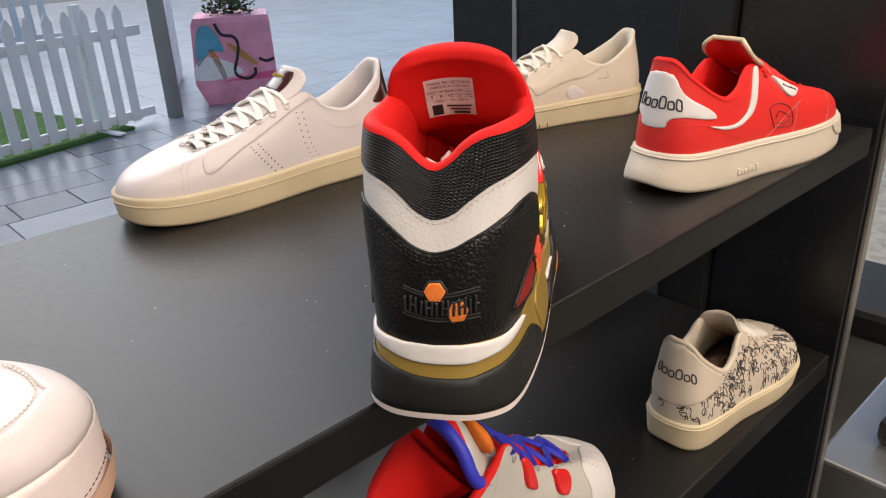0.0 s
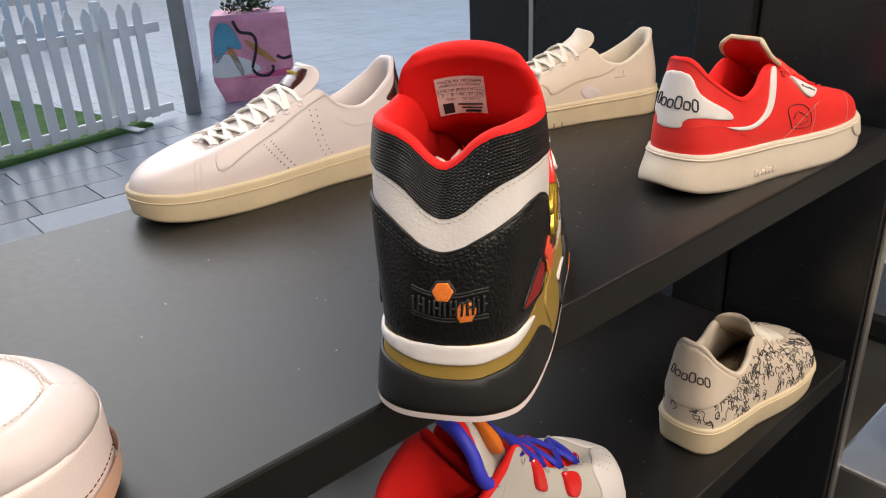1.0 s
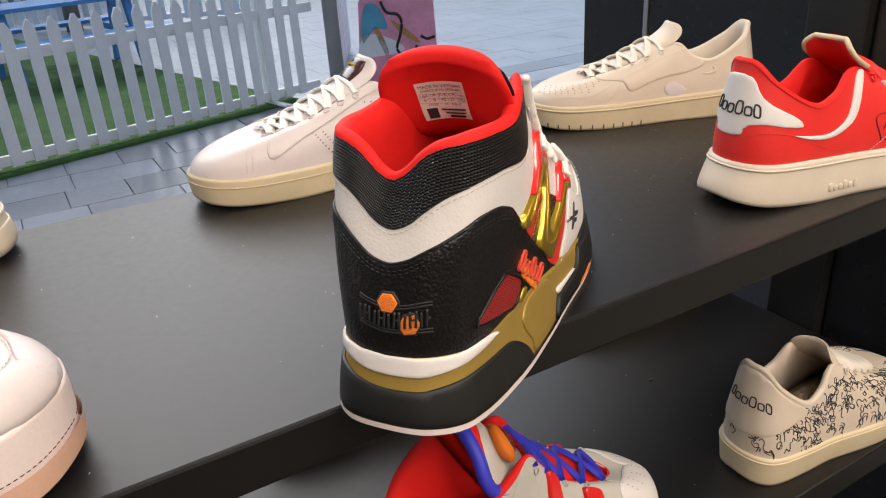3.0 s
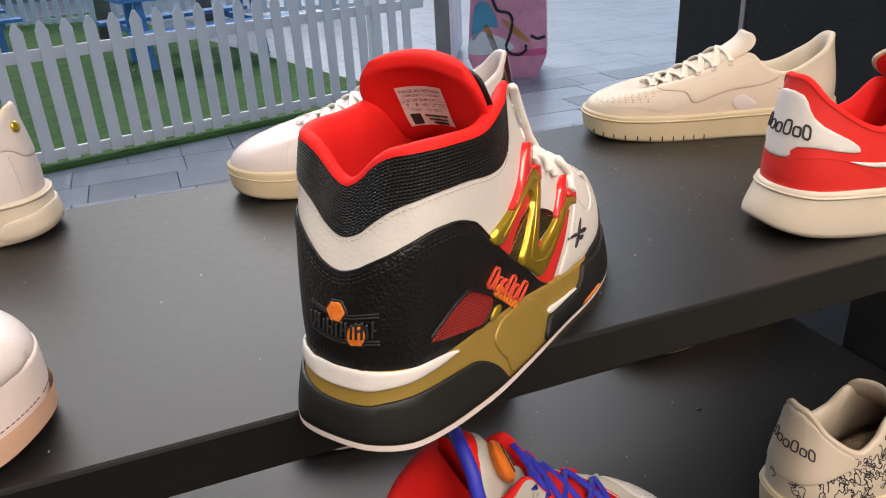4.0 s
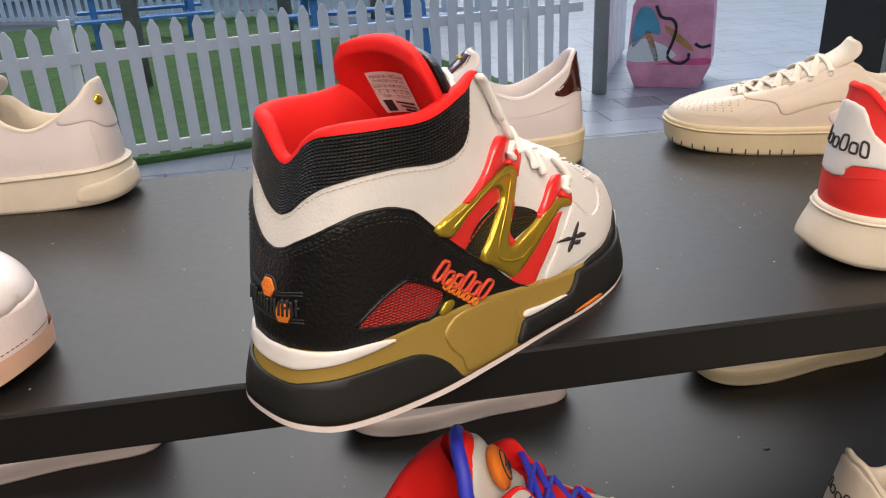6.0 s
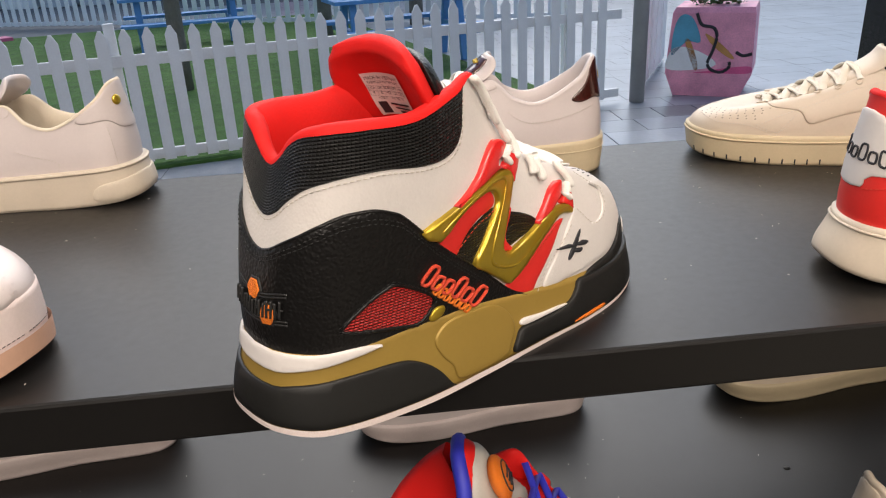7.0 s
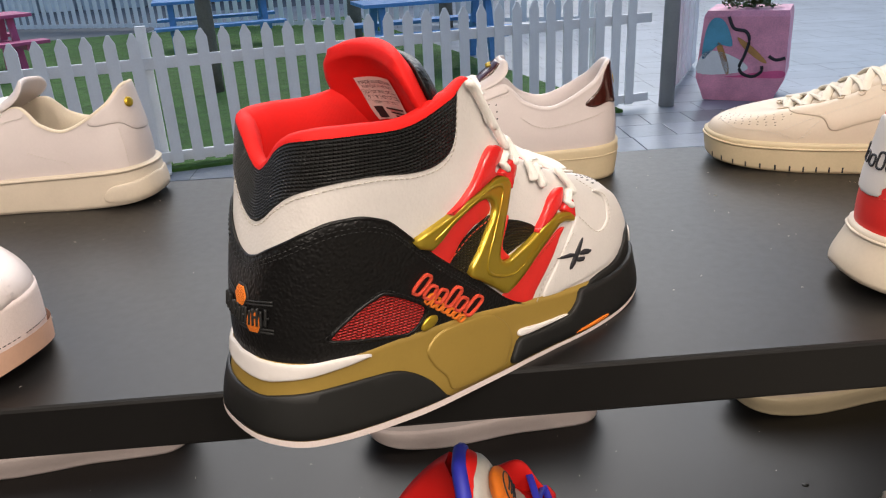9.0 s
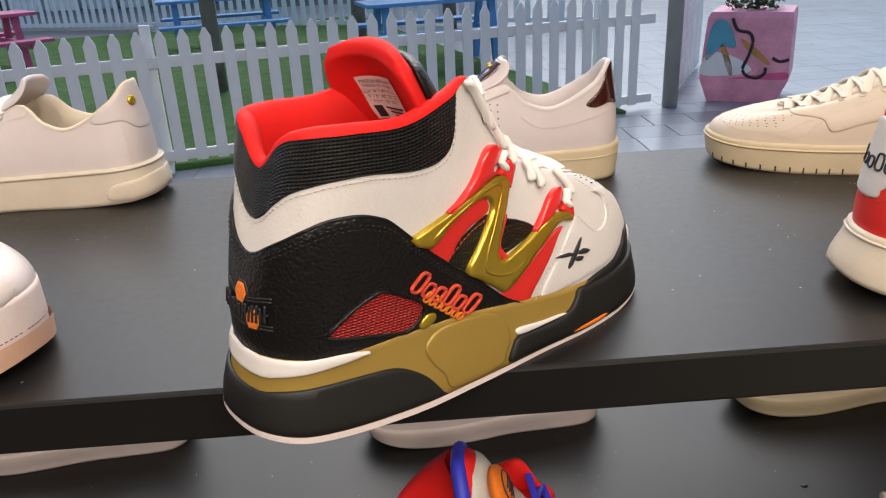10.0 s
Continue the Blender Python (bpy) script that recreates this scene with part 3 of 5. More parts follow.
def make_shoe(name, m, label, low=LOW_B, high=LOW_T, k=LOW_K, bulge=((0, .003), (.3, .002), (.6, .002), (1, 0)), mats=None, sole=None, collar=0.0035,
              tongue=LOW_TONGUE,
              laces=6, lace_p=(.60, .93), lace_v=.9, groove=None, lace_r=0.0036, tissue=False, padded=0, bevel=0.0):
    M = dict(upper=M_pale, sole=M_creamsole, lining=M_lining, collar=M_lining, tongue=M_pale, lace=M_lace, insole=M_lining)
    M.update(mats or {})
    root = thing(name, m, label, "shoe", "shoes on display")
    up = Shell(low, high, k, bulge)
    low_out, top_out, spring, heel = sole or (0.001, 0.003, 0.010, 0.004)
    so = Shell([(p, x - bevel * .6 * max(0, 1 - x / .04), y, z + bevel * max(0, 1 - x / .062) ** 1.6) for p, x, y, z in widened(low, low_out, 0.0, spring, heel)], widened([(p, x, y, z + .004) for p, x, y, z in low], top_out), out=((0, .001), (1, .001)))
    geo("upper", up.grid(120, 26), M["upper"], root)
    geo("sole", sole_geo(so, relief=groove), M["sole"], root)
    inner_low = [(p, .012 + x * .93, y * .86, z + .008) for p, x, y, z in low]
    if padded:
        geo("lining", padded_lining(up, inner_low, padded), M["lining"], root)
    else:
        inner_high = widened(high, -collar * 0.8)
        ins = Shell(inner_low, [(p, x, y, z - .001) for p, x, y, z in inner_high], k)
        V, F = ins.grid(90, 14)
        F.append(tuple(i * 15 for i in range(90)))
        geo("lining", (V, F), M["lining"], root)
        us = np.linspace(0, 1, 121)[:-1]
        rim = up.at(us, np.full(120, 1.0))
        p = np.where(us < .5, 2 * us, 2 - 2 * us)
        rad = np.interp(p, (0, .5, .62, 1), (collar, collar, 0.0014, 0.0012))
        rim = rim - np.c_[0 * rad, 0 * rad, rad * 0.5]
        geo("collar", tube_geo(rim, rad, True, 10), M["collar"], root)
    geo("tongue", hollow_sheet(tongue, 20, .011 if padded == 1 else .006), M["tongue"], root)
    if tissue:
        bm = bmesh.new()
        bmesh.ops.create_icosphere(bm, subdivisions=4, radius=1)
        for v in bm.verts:
            q = noise.noise(v.co * 2.2) * 0.5 + noise.noise(v.co * 5) * 0.3
            v.co = Vector((0.10 + 0.055 * v.co.x * (1 + q), 0.022 * v.co.y * (1 + q), 0.045 + 0.016 * v.co.z * (1 + q)))
        part("tissue_paper", bm, M_paper, root, "crumpled beige tissue paper", True)
    if laces:
        ps = np.linspace(*lace_p, laces)
        vv = np.full(laces, lace_v)
        R, Lf = up.off(ps / 2, vv, .0012), up.off(1 - ps / 2, vv, .0012)
        tz = lambda x: np.interp(-x, [-t[0] for t in tongue], [t[1] for t in tongue])
        def over(a, b):
            q = []
            for t in np.linspace(0, 1, 9):
                c = a * (1 - t) + b * t
                c = c + np.array((0, 0, 1)) * (max(0.004, tz((a[0] + b[0]) / 2) + .0055 - (a[2] + b[2]) / 2) * math.sin(math.pi * t) ** .7)
                q.append(c)
            return ribbon(q, lace_r, 0.0024, cross=(1, 0, .2))
        for i in range(laces):
            geo("lace", over(R[i], Lf[i]) if i == laces - 1 else over(R[i], Lf[i + 1]), M["lace"], root)
            if i < laces - 1:
                geo("lace", over(Lf[i], R[i + 1]), M["lace"], root)
        for sgn in (1, -1):
            for i in range(laces):
                uu = sgn * ps[i] / 2
                n = up.normal(uu, lace_v)[0]
                a = np.cross(n, (0, 0, 1))
                a /= np.linalg.norm(a)
                b = np.cross(n, a)
                c = up.off(uu, lace_v - .05, .0014)[0]
                geo("eyelet", tube_geo([c + .0028 * (a * math.cos(w) + b * math.sin(w)) for w in np.linspace(0, 2 * math.pi, 13)[:-1]], .0008, True, 5), M["upper"], root)
    return root, up, so


# ---- the high-top in the middle ----
HERO_B = [(0, .0055, 0, .046), (.06, .0095, .021, .046), (.14, .026, .0365, .045), (.3, .075, .044, .044), (.45, .12, .046, .041),
          (.6, .172, .046, .032), (.72, .215, .047, .027), (.84, .256, .042, .027), (.93, .284, .027, .030), (1, .296, 0, .031)]
HERO_T = [(0, .027, 0, .1435), (.03, .0275, .009, .148), (.055, .029, .0165, .1555), (.09, .031, .025, .1605), (.15, .036, .036, .163), (.25, .054, .044, .163), (.38, .085, .046, .162), (.5, .118, .039, .169), (.58, .137, .031, .174),
          (.68, .153, .027, .148), (.78, .173, .026, .124), (.9, .212, .021, .102), (1, .240, 0, .088)]
HERO_OUT = ((0, .003, .005), (.1, .002, .008), (.25, .002, .009), (.42, .002, .006), (.6, .002, .002), (1, 0, 0))
HERO_K = [(0, .33, .1, .33), (.5, .35, .1, .33), (.75, .35, .25, .15), (.9, .6, .45, .05), (1, .75, .6, 0)]
HERO_TONGUE = ((.240, .080, .014, 0), (.210, .097, .019, .002), (.178, .120, .024, .004), (.150, .138, .030, .007), (.130, .147, .036, .011), (.120, .157, .040, .014),
               (.113, .170, .042, .016), (.106, .182, .041, .015), (.099, .1905, .037, .011), (.094, .1945, .031, .006))
BLUE_TONGUE = ((.240, .080, .014, 0), (.210, .097, .019, .002), (.178, .120, .024, .004), (.150, .138, .028, .006), (.128, .147, .034, .012), (.117, .157, .037, .018),
               (.111, .170, .035, .018), (.104, .183, .027, .012), (.096, .191, .018, .006), (.091, .194, .010, .002))
HERO_M = pose(0.0645, -0.0392, 0, 0, 0, 35.3)
hero, hero_up, hero_so = make_shoe("high_top_sneaker", HERO_M, "black, white, red and gold high-top basketball sneaker overhanging the shelf edge", HERO_B, HERO_T, HERO_K,
    bulge=HERO_OUT,
    mats=dict(upper=M_white, sole=M_golddull, lining=M_red, collar=M_red, tongue=M_red, lace=M_lace, insole=M_red), sole=(.0062, .0018, .006, .001), collar=.0042,
    tongue=HERO_TONGUE, laces=4, lace_p=(.62, .9), lace_r=.0046, padded=1, bevel=.008)

bm = bmesh.new()
bmesh.ops.create_icosphere(bm, subdivisions=4, radius=1)
for v in bm.verts:
    q = noise.noise(v.co * 2.5) * 0.6 + noise.noise(v.co * 6) * 0.35
    v.co = Vector((0.085 + 0.030 * v.co.x * (1 + q), 0.004 + 0.017 * v.co.y * (1 + q), 0.108 + 0.020 * v.co.z * (1 + q)))
part("tissue_paper", bm, M_label, hero, "crumpled white tissue paper", True)

# ---- the other shoes ----
def sized(sx=1.0, sy=1.0, sz=1.0, dz=0.0):
    return dict(low=[(p, x * sx, y * sy, z + dz) for p, x, y, z in LOW_B], high=[(p, x * sx, y * sy, z * sz + dz) for p, x, y, z in LOW_T],
                tongue=tuple((x * sx, z * sz + dz, h * sy, g) for x, z, h, g in LOW_TONGUE))


white_low, white_up, white_so = make_shoe("low_sneaker", pose(0.391, 0.389, 0, 0, 0, 176), "pale pink-white leather tennis sneaker with cream sole and burgundy heel tab", mats=dict(lining=M_pale), padded=.7, laces=7, lace_r=.0046, **sized(1.05))
vee, vee_up, vee_so = make_shoe("low_sneaker", pose(0.772, 0.296, 0, 0, 0, 156), "cream leather sneaker with perforated toe and embossed side mark", mats=dict(upper=M_cream, tongue=M_cream, lace=M_creamlace), padded=.75, lace_r=.0044, **sized(.97, 1, .93))
red_low, red_up, red_so = make_shoe("low_sneaker", pose(0.467, 0.085, 0, 0, 0, -7), "bright red leather sneaker with white heel tab and cream sole",
    mats=dict(upper=M_redleather, tongue=M_redleather, lining=M_red, collar=M_red, lace=M_redleather, sole=M_whitesole), sole=(.007, .003, .018, .002), padded=.85, bevel=.011, **sized(1.0, 1.0, 1.06, .006))
pin_low, pin_up, pin_so = make_shoe("low_sneaker", pose(-0.101, 0.408, 0, 0, 0, 175), "pale pink leather sneaker with gold heel stud and thick sole", mats=dict(sole=M_whitesole), padded=.6, sole=(.005, .004, .012, .002), bevel=.007, **sized(1.0, 1.05, 1.0, .004))
chunky, chunky_up, chunky_so = make_shoe("chunky_sneaker", pose(-0.384, 0.135, 0, 0, 0, -17), "white platform sneaker with ribbed side and peach outsole", mats=dict(upper=M_pale, sole=M_pinkwhite), sole=(.002, .002, .012, .004), collar=.005,
    groove=lambda u, v: np.where(v > .35, .0007 * np.sin(u * 2 * math.pi * 130), 0), **sized(1.0, 1.08, .95, .016))
dk = sized(.885, 1.04, 1.20)
dk["tongue"] = tuple((x + .010, z - .014, h, g + .004) for x, z, h, g in dk["tongue"])
doodle, doodle_up, doodle_so = make_shoe("low_sneaker", pose(0.512, 0.064, -0.33, 0, 0, -2), "cream leather sneaker printed with black line doodles on the lower shelf",
    mats=dict(upper=M_cream, tongue=M_cream, lace=M_creamlace, sole=M_creamsole, lining=M_cream), tissue=True, padded=.75, **dk)
BLUE_T = [(p, x, y, z if p > .62 else min(z, .112 + .06 * max(0, (p - .1) / .5) ** 1.5)) for p, x, y, z in HERO_T]
blue_high, blue_up, blue_so = make_shoe("high_top_sneaker", pose(0.097, 0.107, -0.33, 0, 0, -8), "blue, red, grey and orange high-top sneaker on the lower shelf", HERO_B, BLUE_T, HERO_K,
    mats=dict(upper=M_grey, sole=M_whitesole, lining=M_red, collar=M_grey, tongue=M_red, lace=M_blue), collar=.004,
    tongue=BLUE_TONGUE, laces=5, lace_p=(.60, .9), lace_r=.0030, padded=1)
for x, y, a, mm, lab in ((0.393, 0.420, 184, dict(sole=M_pinkwhite), "pinkish white low sneaker at the back of the lower shelf"), (0.86, 0.425, 184, dict(upper=M_cream, sole=M_creamsole), "cream low sneaker at the back of the lower shelf"),
                      (-0.125, 0.430, 184, dict(sole=M_pinkwhite), "pale low sneaker at the back of the lower shelf")):
    make_shoe("low_sneaker", pose(x, y, -0.33, 0, 0, a), lab, mats=mm, sole=(-.004, .004, .014, .004), **sized(1.0, .92))

# ---- outside: fence, turf, planter ----
FA, FB = Vector((-1.25, 4.14, 0)), Vector((2.05, 5.03, 0))
FD = (FB - FA).normalized()
fang = math.degrees(math.atan2(FD.y, FD.x))


def picket_mesh(w, h, t):
    bm = bmesh.new()
    pr = [(-w / 2, 0), (w / 2, 0), (w / 2, h - w * 0.75), (w * 0.12, h), (-w * 0.12, h), (-w / 2, h - w * 0.75)]
    a = [bm.verts.new((x, 0, z)) for x, z in pr]
    b = [bm.verts.new((x, t, z)) for x, z in pr]
    bm.faces.new(a)
    bm.faces.new(b[::-1])
    for i in range(6):
        j = (i + 1) % 6
        bm.faces.new((a[j], a[i], b[i], b[j]))
    return bm_mesh("picket", bm, M_picket)


def fence(name, start, angle, length, label, pitch=0.125, h=0.77, w=0.066, posts=()):
    f = thing(name, pose(start[0], start[1], FZ, 0, 0, angle), label, "fence")
    me = picket_mesh(w, h, 0.016)
    n = int(length / pitch)
    for i in range(n):
        ob = put("picket", me, f)
        ob.location = (0.03 + i * pitch, -0.008 + 0.003 * ((i * 7) % 3 - 1), 0.04)
    for px in posts:
        one_box("fence_post", (px - .03, .042, 0, px + .03, .09, h + .07), M_picket, f, .004)
        one_box("foot_plate", (px - .03, -.16, .012, px + .03, .30, .026), M_picket, f, .003)
    one_box("rail", (0, 0.012, 0.045, length, 0.04, 0.105), M_picket, f, 0.003)
    one_box("rail", (0, 0.012, 0.60, length, 0.04, 0.665), M_picket, f, 0.003)
    return f


s0 = FA - FD * 2.6
fence("picket_fence", s0, fang, 5.95, "white painted picket fence round the turf play area", posts=(2.58, 5.53))
fence("picket_fence", (2.25, 5.3), 62, 1.5, "white painted picket fence section returning away")
fence("picket_fence", (-9.0, 15.0), -22, 13.0, "far white picket fence across the turf", 0.16, 0.95, 0.08)
turf = one_box("turf", (-6, 0, FZ - 0.01, 3.12, 8.6, FZ + 0.02), M_turf, None, 0.004, m=pose(-1.25, 4.08, 0, 0, 0, fang))
tagged(turf, "bright green artificial turf mat behind the fence", "turf", kind="structure")
post = thing("post", pose(2.12, 5.02, FZ), "round grey metal post at the fence corner", "post")
bm = bmesh.new()
bmesh.ops.create_cone(bm, cap_ends=True, segments=28, radius1=0.055, radius2=0.055, depth=3.2, matrix=Matrix.Translation((0, 0, 1.6)))
part("shaft", bm, M_postgrey, post, smooth=True)


# ---- panels and details of the high-top ----
def mir(pts, c=0.0):
    return [(2 * c - u, v) for u, v in reversed(pts)]


def both(name, sh, outline, material, root, thick=.0012, label="", **kw):
    geo(name, panel(sh, outline, thick, **kw), material, root, label)
    geo(name, panel(sh, mir(outline), thick, **kw), material, root, label)


def both_st(sh, line, material, root, **kw):
    for ln in (line, mir(line)):
        tagged(geo("stitching", stitches(sh, ln, **kw), material, root), kind="stuff")


C = .008
lat = [(.262, .985), (.254, .908), (.246, .836), (.233, .786), (.214, .771), (.187, .785), (.148, .806), (.111, .806), (.083, .796), (.055, .775), (.034, .745), (.018, .728)]
low_edge = lat + [(2 * C - u, v) for u, v in reversed(lat)]
top_edge = [(u, .985) for u in np.linspace(-.245, .258, 22)]
geo("collar_mesh", panel(hero_up, low_edge + top_edge, .0010, res=.003, smooth=3), M_mesh, hero, "black woven mesh collar")
ctop = [(.297, .004), (.268, .05), (.237, .173), (.207, .302), (.186, .402), (.169, .492), (.15, .587), (.139, .616), (.122, .642), (.105, .648), (.086, .642), (.064, .612), (.042, .572), (.022, .553)]
cfull = ctop + [(2 * C - u, v) for u, v in reversed(ctop)]
cbot = [(u, .004) for u in np.linspace(-.275, .29, 24)]
geo("heel_counter", panel(hero_up, cfull + cbot, .0016, res=.0035, smooth=3), M_black, hero, "black leather heel counter")
st = lambda pts, dv: [(u, v - dv) for u, v in pts]
for dv in (.035, .055):
    tagged(geo("stitching", stitches(hero_up, st(ctop[2:] + [(2 * C - u, v) for u, v in reversed(ctop[2:])], dv), .0019), M_blackthread, hero), kind="stuff")
tagged(geo("stitching", stitches(hero_up, st(low_edge, .02), .0003, r=.0004), M_thread, hero), kind="stuff")
geo("counter_edge", tube_geo(on_line(hero_up, cfull, .0008, 6)[0], .0011, n=6), M_black, hero)
both("mesh_window", hero_up, [(.201, .313), (.228, .403), (.261, .45), (.283, .395), (.319, .362), (.30, .29), (.266, .24), (.239, .22), (.22, .244)], M_mesh, hero, .0005)
both("red_stripe", hero_up, [(.36, .374), (.344, .344), (.307, .218), (.278, .118), (.262, .07), (.29, .004), (.304, .079), (.327, .21), (.345, .309)], M_redleather, hero, .0013)
both("red_stripe", hero_up, [(.187, .416), (.214, .486), (.246, .534), (.264, .523), (.265, .461), (.241, .437), (.221, .385), (.203, .307)], M_redleather, hero, .0012)
both("red_stripe", hero_up, [(.286, .40), (.280, .392), (.262, .262), (.270, .236), (.276, .24), (.27, .30)], M_redleather, hero, .0014)
both_st(hero_up, [(.262, .44), (.238, .415), (.216, .36), (.203, .318)], M_redthread, hero, d=.0016)
both_st(hero_up, [(.340, .325), (.306, .205), (.277, .11)], M_redthread, hero, d=.0017)
gold = [(.167, .488), (.21, .542), (.252, .575), (.275, .572), (.294, .575), (.307, .563), (.30, .521), (.278, .391), (.267, .311), (.263, .261), (.268, .236), (.276, .243), (.30, .29), (.328, .377), (.358, .449), (.379, .467), (.382, .433),
        (.377, .405), (.369, .406), (.353, .386), (.322, .28), (.29, .159), (.266, .088), (.255, .118), (.237, .181), (.224, .233), (.239, .319), (.254, .402), (.267, .456), (.269, .492), (.261, .526), (.245, .529), (.214, .486), (.187, .416)]
both("gold_cage", hero_up, gold, M_gold, hero, .0038, "glossy metallic gold cage", res=.0026, smooth=2, bevel=.0014)
inner = [(.19, .466), (.214, .512), (.25, .55), (.27, .545), (.283, .53), (.281, .50), (.268, .43), (.252, .33), (.243, .235), (.249, .19), (.268, .165), (.285, .19), (.318, .30), (.35, .41), (.372, .435)]
both("cage_ridge", hero_up, [(u, v) for u, v in inner] + [(u + .003, v + .012) for u, v in reversed(inner)], M_gold, hero, .0046, rim=.0034, res=.003, smooth=2, bevel=.0008)
both("lace_loop", hero_up, [(.214, .547), (.231, .575), (.25, .618), (.267, .657), (.285, .690), (.305, .715), (.315, .705), (.296, .627), (.283, .598), (.294, .576), (.274, .572), (.251, .571), (.229, .554)], M_redgloss, hero, .004, "glossy red lace loop", res=.003, bevel=.0016, smooth=3)
both("lace_loop", hero_up, [(.291, .585), (.31, .639), (.339, .737), (.333, .672), (.308, .551), (.299, .516), (.297, .559)], M_redgloss, hero, .004, "glossy red lace loop", res=.003, bevel=.0012, smooth=3)
both("lace_loop", hero_up, [(.314, .335), (.34, .449), (.365, .55), (.389, .623), (.394, .605), (.379, .524), (.36, .458), (.338, .39)], M_redgloss, hero, .004, "glossy red lace loop", res=.003, bevel=.0016, smooth=3)
both("lace_loop", hero_up, [(.37, .476), (.385, .529), (.395, .547), (.388, .475), (.38, .422), (.376, .457)], M_redgloss, hero, .004, "glossy red lace loop", res=.003, bevel=.0012, smooth=3)
# lace ends that pass through the loops and lie along the throat
for line in ([(.318, .70), (.305, .66), (.299, .625), (.305, .60)], [(.325, .66), (.335, .72), (.345, .80), (.352, .90)], [(.398, .60), (.390, .555), (.384, .52), (.386, .49)], [(.40, .56), (.405, .63), (.41, .72), (.418, .82)],
             [(.275, .985), (.290, .93), (.300, .87)], [(.290, .93), (.303, .86), (.312, .80)], [(.305, .88), (.318, .81), (.325, .74)], [(.35, .62), (.362, .70), (.372, .80)], [(.362, .60), (.375, .70), (.385, .80)]):
    for ln in (line, mir(line)):
        geo("lace", tube_geo(on_line(hero_up, ln, .0036, 5)[0], np.interp(np.linspace(0, 1, 5 * (len(ln) - 1) + 1), (0, .12, .88, 1), (.0016, .0030, .0030, .0016)), n=10, flat=.75), M_lace, hero)
rm = [(.083, .139), (.106, .226), (.124, .265), (.135, .269), (.16, .199), (.172, .142), (.164, .074), (.152, .043), (.132, .061), (.11, .086), (.089, .113)]
both("mesh_insert", hero_up, rm, M_redmesh, hero, .0021, "red mesh insert", rim=.0017, smooth=2)
grow = [((u - .132) * 1.10 + .132, (v - .145) * 1.16 + .145) for u, v in rm]
for sgn in (1, -1):
    geo("insert_binding", tube_geo(on_line(hero_up, [(sgn * u, v) for u, v in [((u - .132) * 1.03 + .132, (v - .145) * 1.05 + .145) for u, v in rm]], .002, 3, True)[0], .0011, True, 6), M_black, hero)
both_st(hero_up, grow + grow[:1], M_blackthread, hero, d=.002)
both("eyelet", hero_up, [(.166, .049), (.173, .09), (.183, .091), (.185, .068), (.18, .04), (.17, .026)], M_gold, hero, .0034, "small gold lozenge", rim=.002, res=.002, smooth=3)
rand = [(.352, .004), (.365, .035), (.384, .062), (.41, .07), (.43, .10), (.447, .155), (.465, .17), (.485, .165)]
geo("toe_rand", panel(hero_up, rand + [(1 - u, v) for u, v in reversed(rand)] + [(u, .003) for u in np.linspace(.64, .36, 16)], .0022, res=.0035, smooth=3), M_rubber, hero, "black rubber toe rand")
both("toe_bar", hero_up, [(.462, .05), (.462, .13), (.472, .14), (.476, .06)], M_foam, hero, .0032, res=.002)
for line in ([(.386, .42), (.397, .30), (.421, .325), (.438, .47), (.430, .566), (.425, .70)], [(.300, .02), (.313, .12), (.335, .22), (.366, .34)]):
    both_st(hero_up, line, M_thread, hero, d=.0026)
both("toe_overlay", hero_up, [(.388, .42), (.397, .30), (.421, .325), (.438, .47), (.432, .55), (.452, .55), (.47, .40), (.475, .19), (.445, .17), (.43, .115), (.405, .085), (.375, .075), (.345, .05), (.31, .02), (.33, .17), (.36, .32), (.372, .37)], M_white, hero, .0013, res=.0035)
# throat overlay and lace eyestay
perf = []
for i in range(5):
    for j in range(4):
        uu, vv = .47 + .02 * (i - 1), .62 + .05 * j
        perf.append(panel(hero_up, [(uu + .0035 * math.cos(w), vv + .009 * math.sin(w)) for w in np.linspace(0, 2 * math.pi, 7)[:-1]], .0003, res=.01, smooth=0, bevel=.0001))
# No holes are cut: dark panels paint their shaded insides.
tagged(geo("perforations", join_geo(perf), M_dark, hero), kind="stuff")
# sole pieces
wedge = [(.008, .53), (.022, .555), (.041, .608), (.063, .652), (.091, .668), (.123, .655), (.142, .618), (.16, .5), (.175, .336), (.188, .11)]
geo("heel_wedge", panel(hero_so, [(2 * C - u, v) for u, v in reversed(wedge[1:])] + wedge[1:] + [(u, .075) for u in np.linspace(.19, -.175, 18)], .0022, rim=.0006, res=.004, smooth=3), M_rubber, hero, "black rubber heel wedge")
foam_low = [(.010, .705), (.024, .73), (.042, .775), (.06, .818), (.082, .852), (.104, .875), (.118, .905)]
foam_up = [(.112, .945), (.092, .985), (.058, .995), (.02, .995)]
geo("heel_foam", panel(hero_so, [(2 * C - u, v) for u, v in reversed(foam_low[1:])] + foam_low[1:] + foam_up + [(2 * C - u, v) for u, v in reversed(foam_up[:-1])], .0022, rim=.0006, res=.003, smooth=3, bevel=.0012), M_foam, hero, "white foam heel band")
both("forefoot_rubber", hero_so, [(.262, .10), (.266, .30), (.274, .455), (.299, .462), (.331, .55), (.345, .75), (.352, .97)] + [(u, .97) for u in np.linspace(.37, .5, 8)] + [(u, .09) for u in np.linspace(.5, .28, 12)], M_rubber, hero, .0028, smooth=3)
both("midsole_wedge", hero_so, [(.276, .58), (.302, .56), (.327, .57), (.331, .53), (.30, .475), (.275, .47)], M_foam, hero, .0016, res=.003)
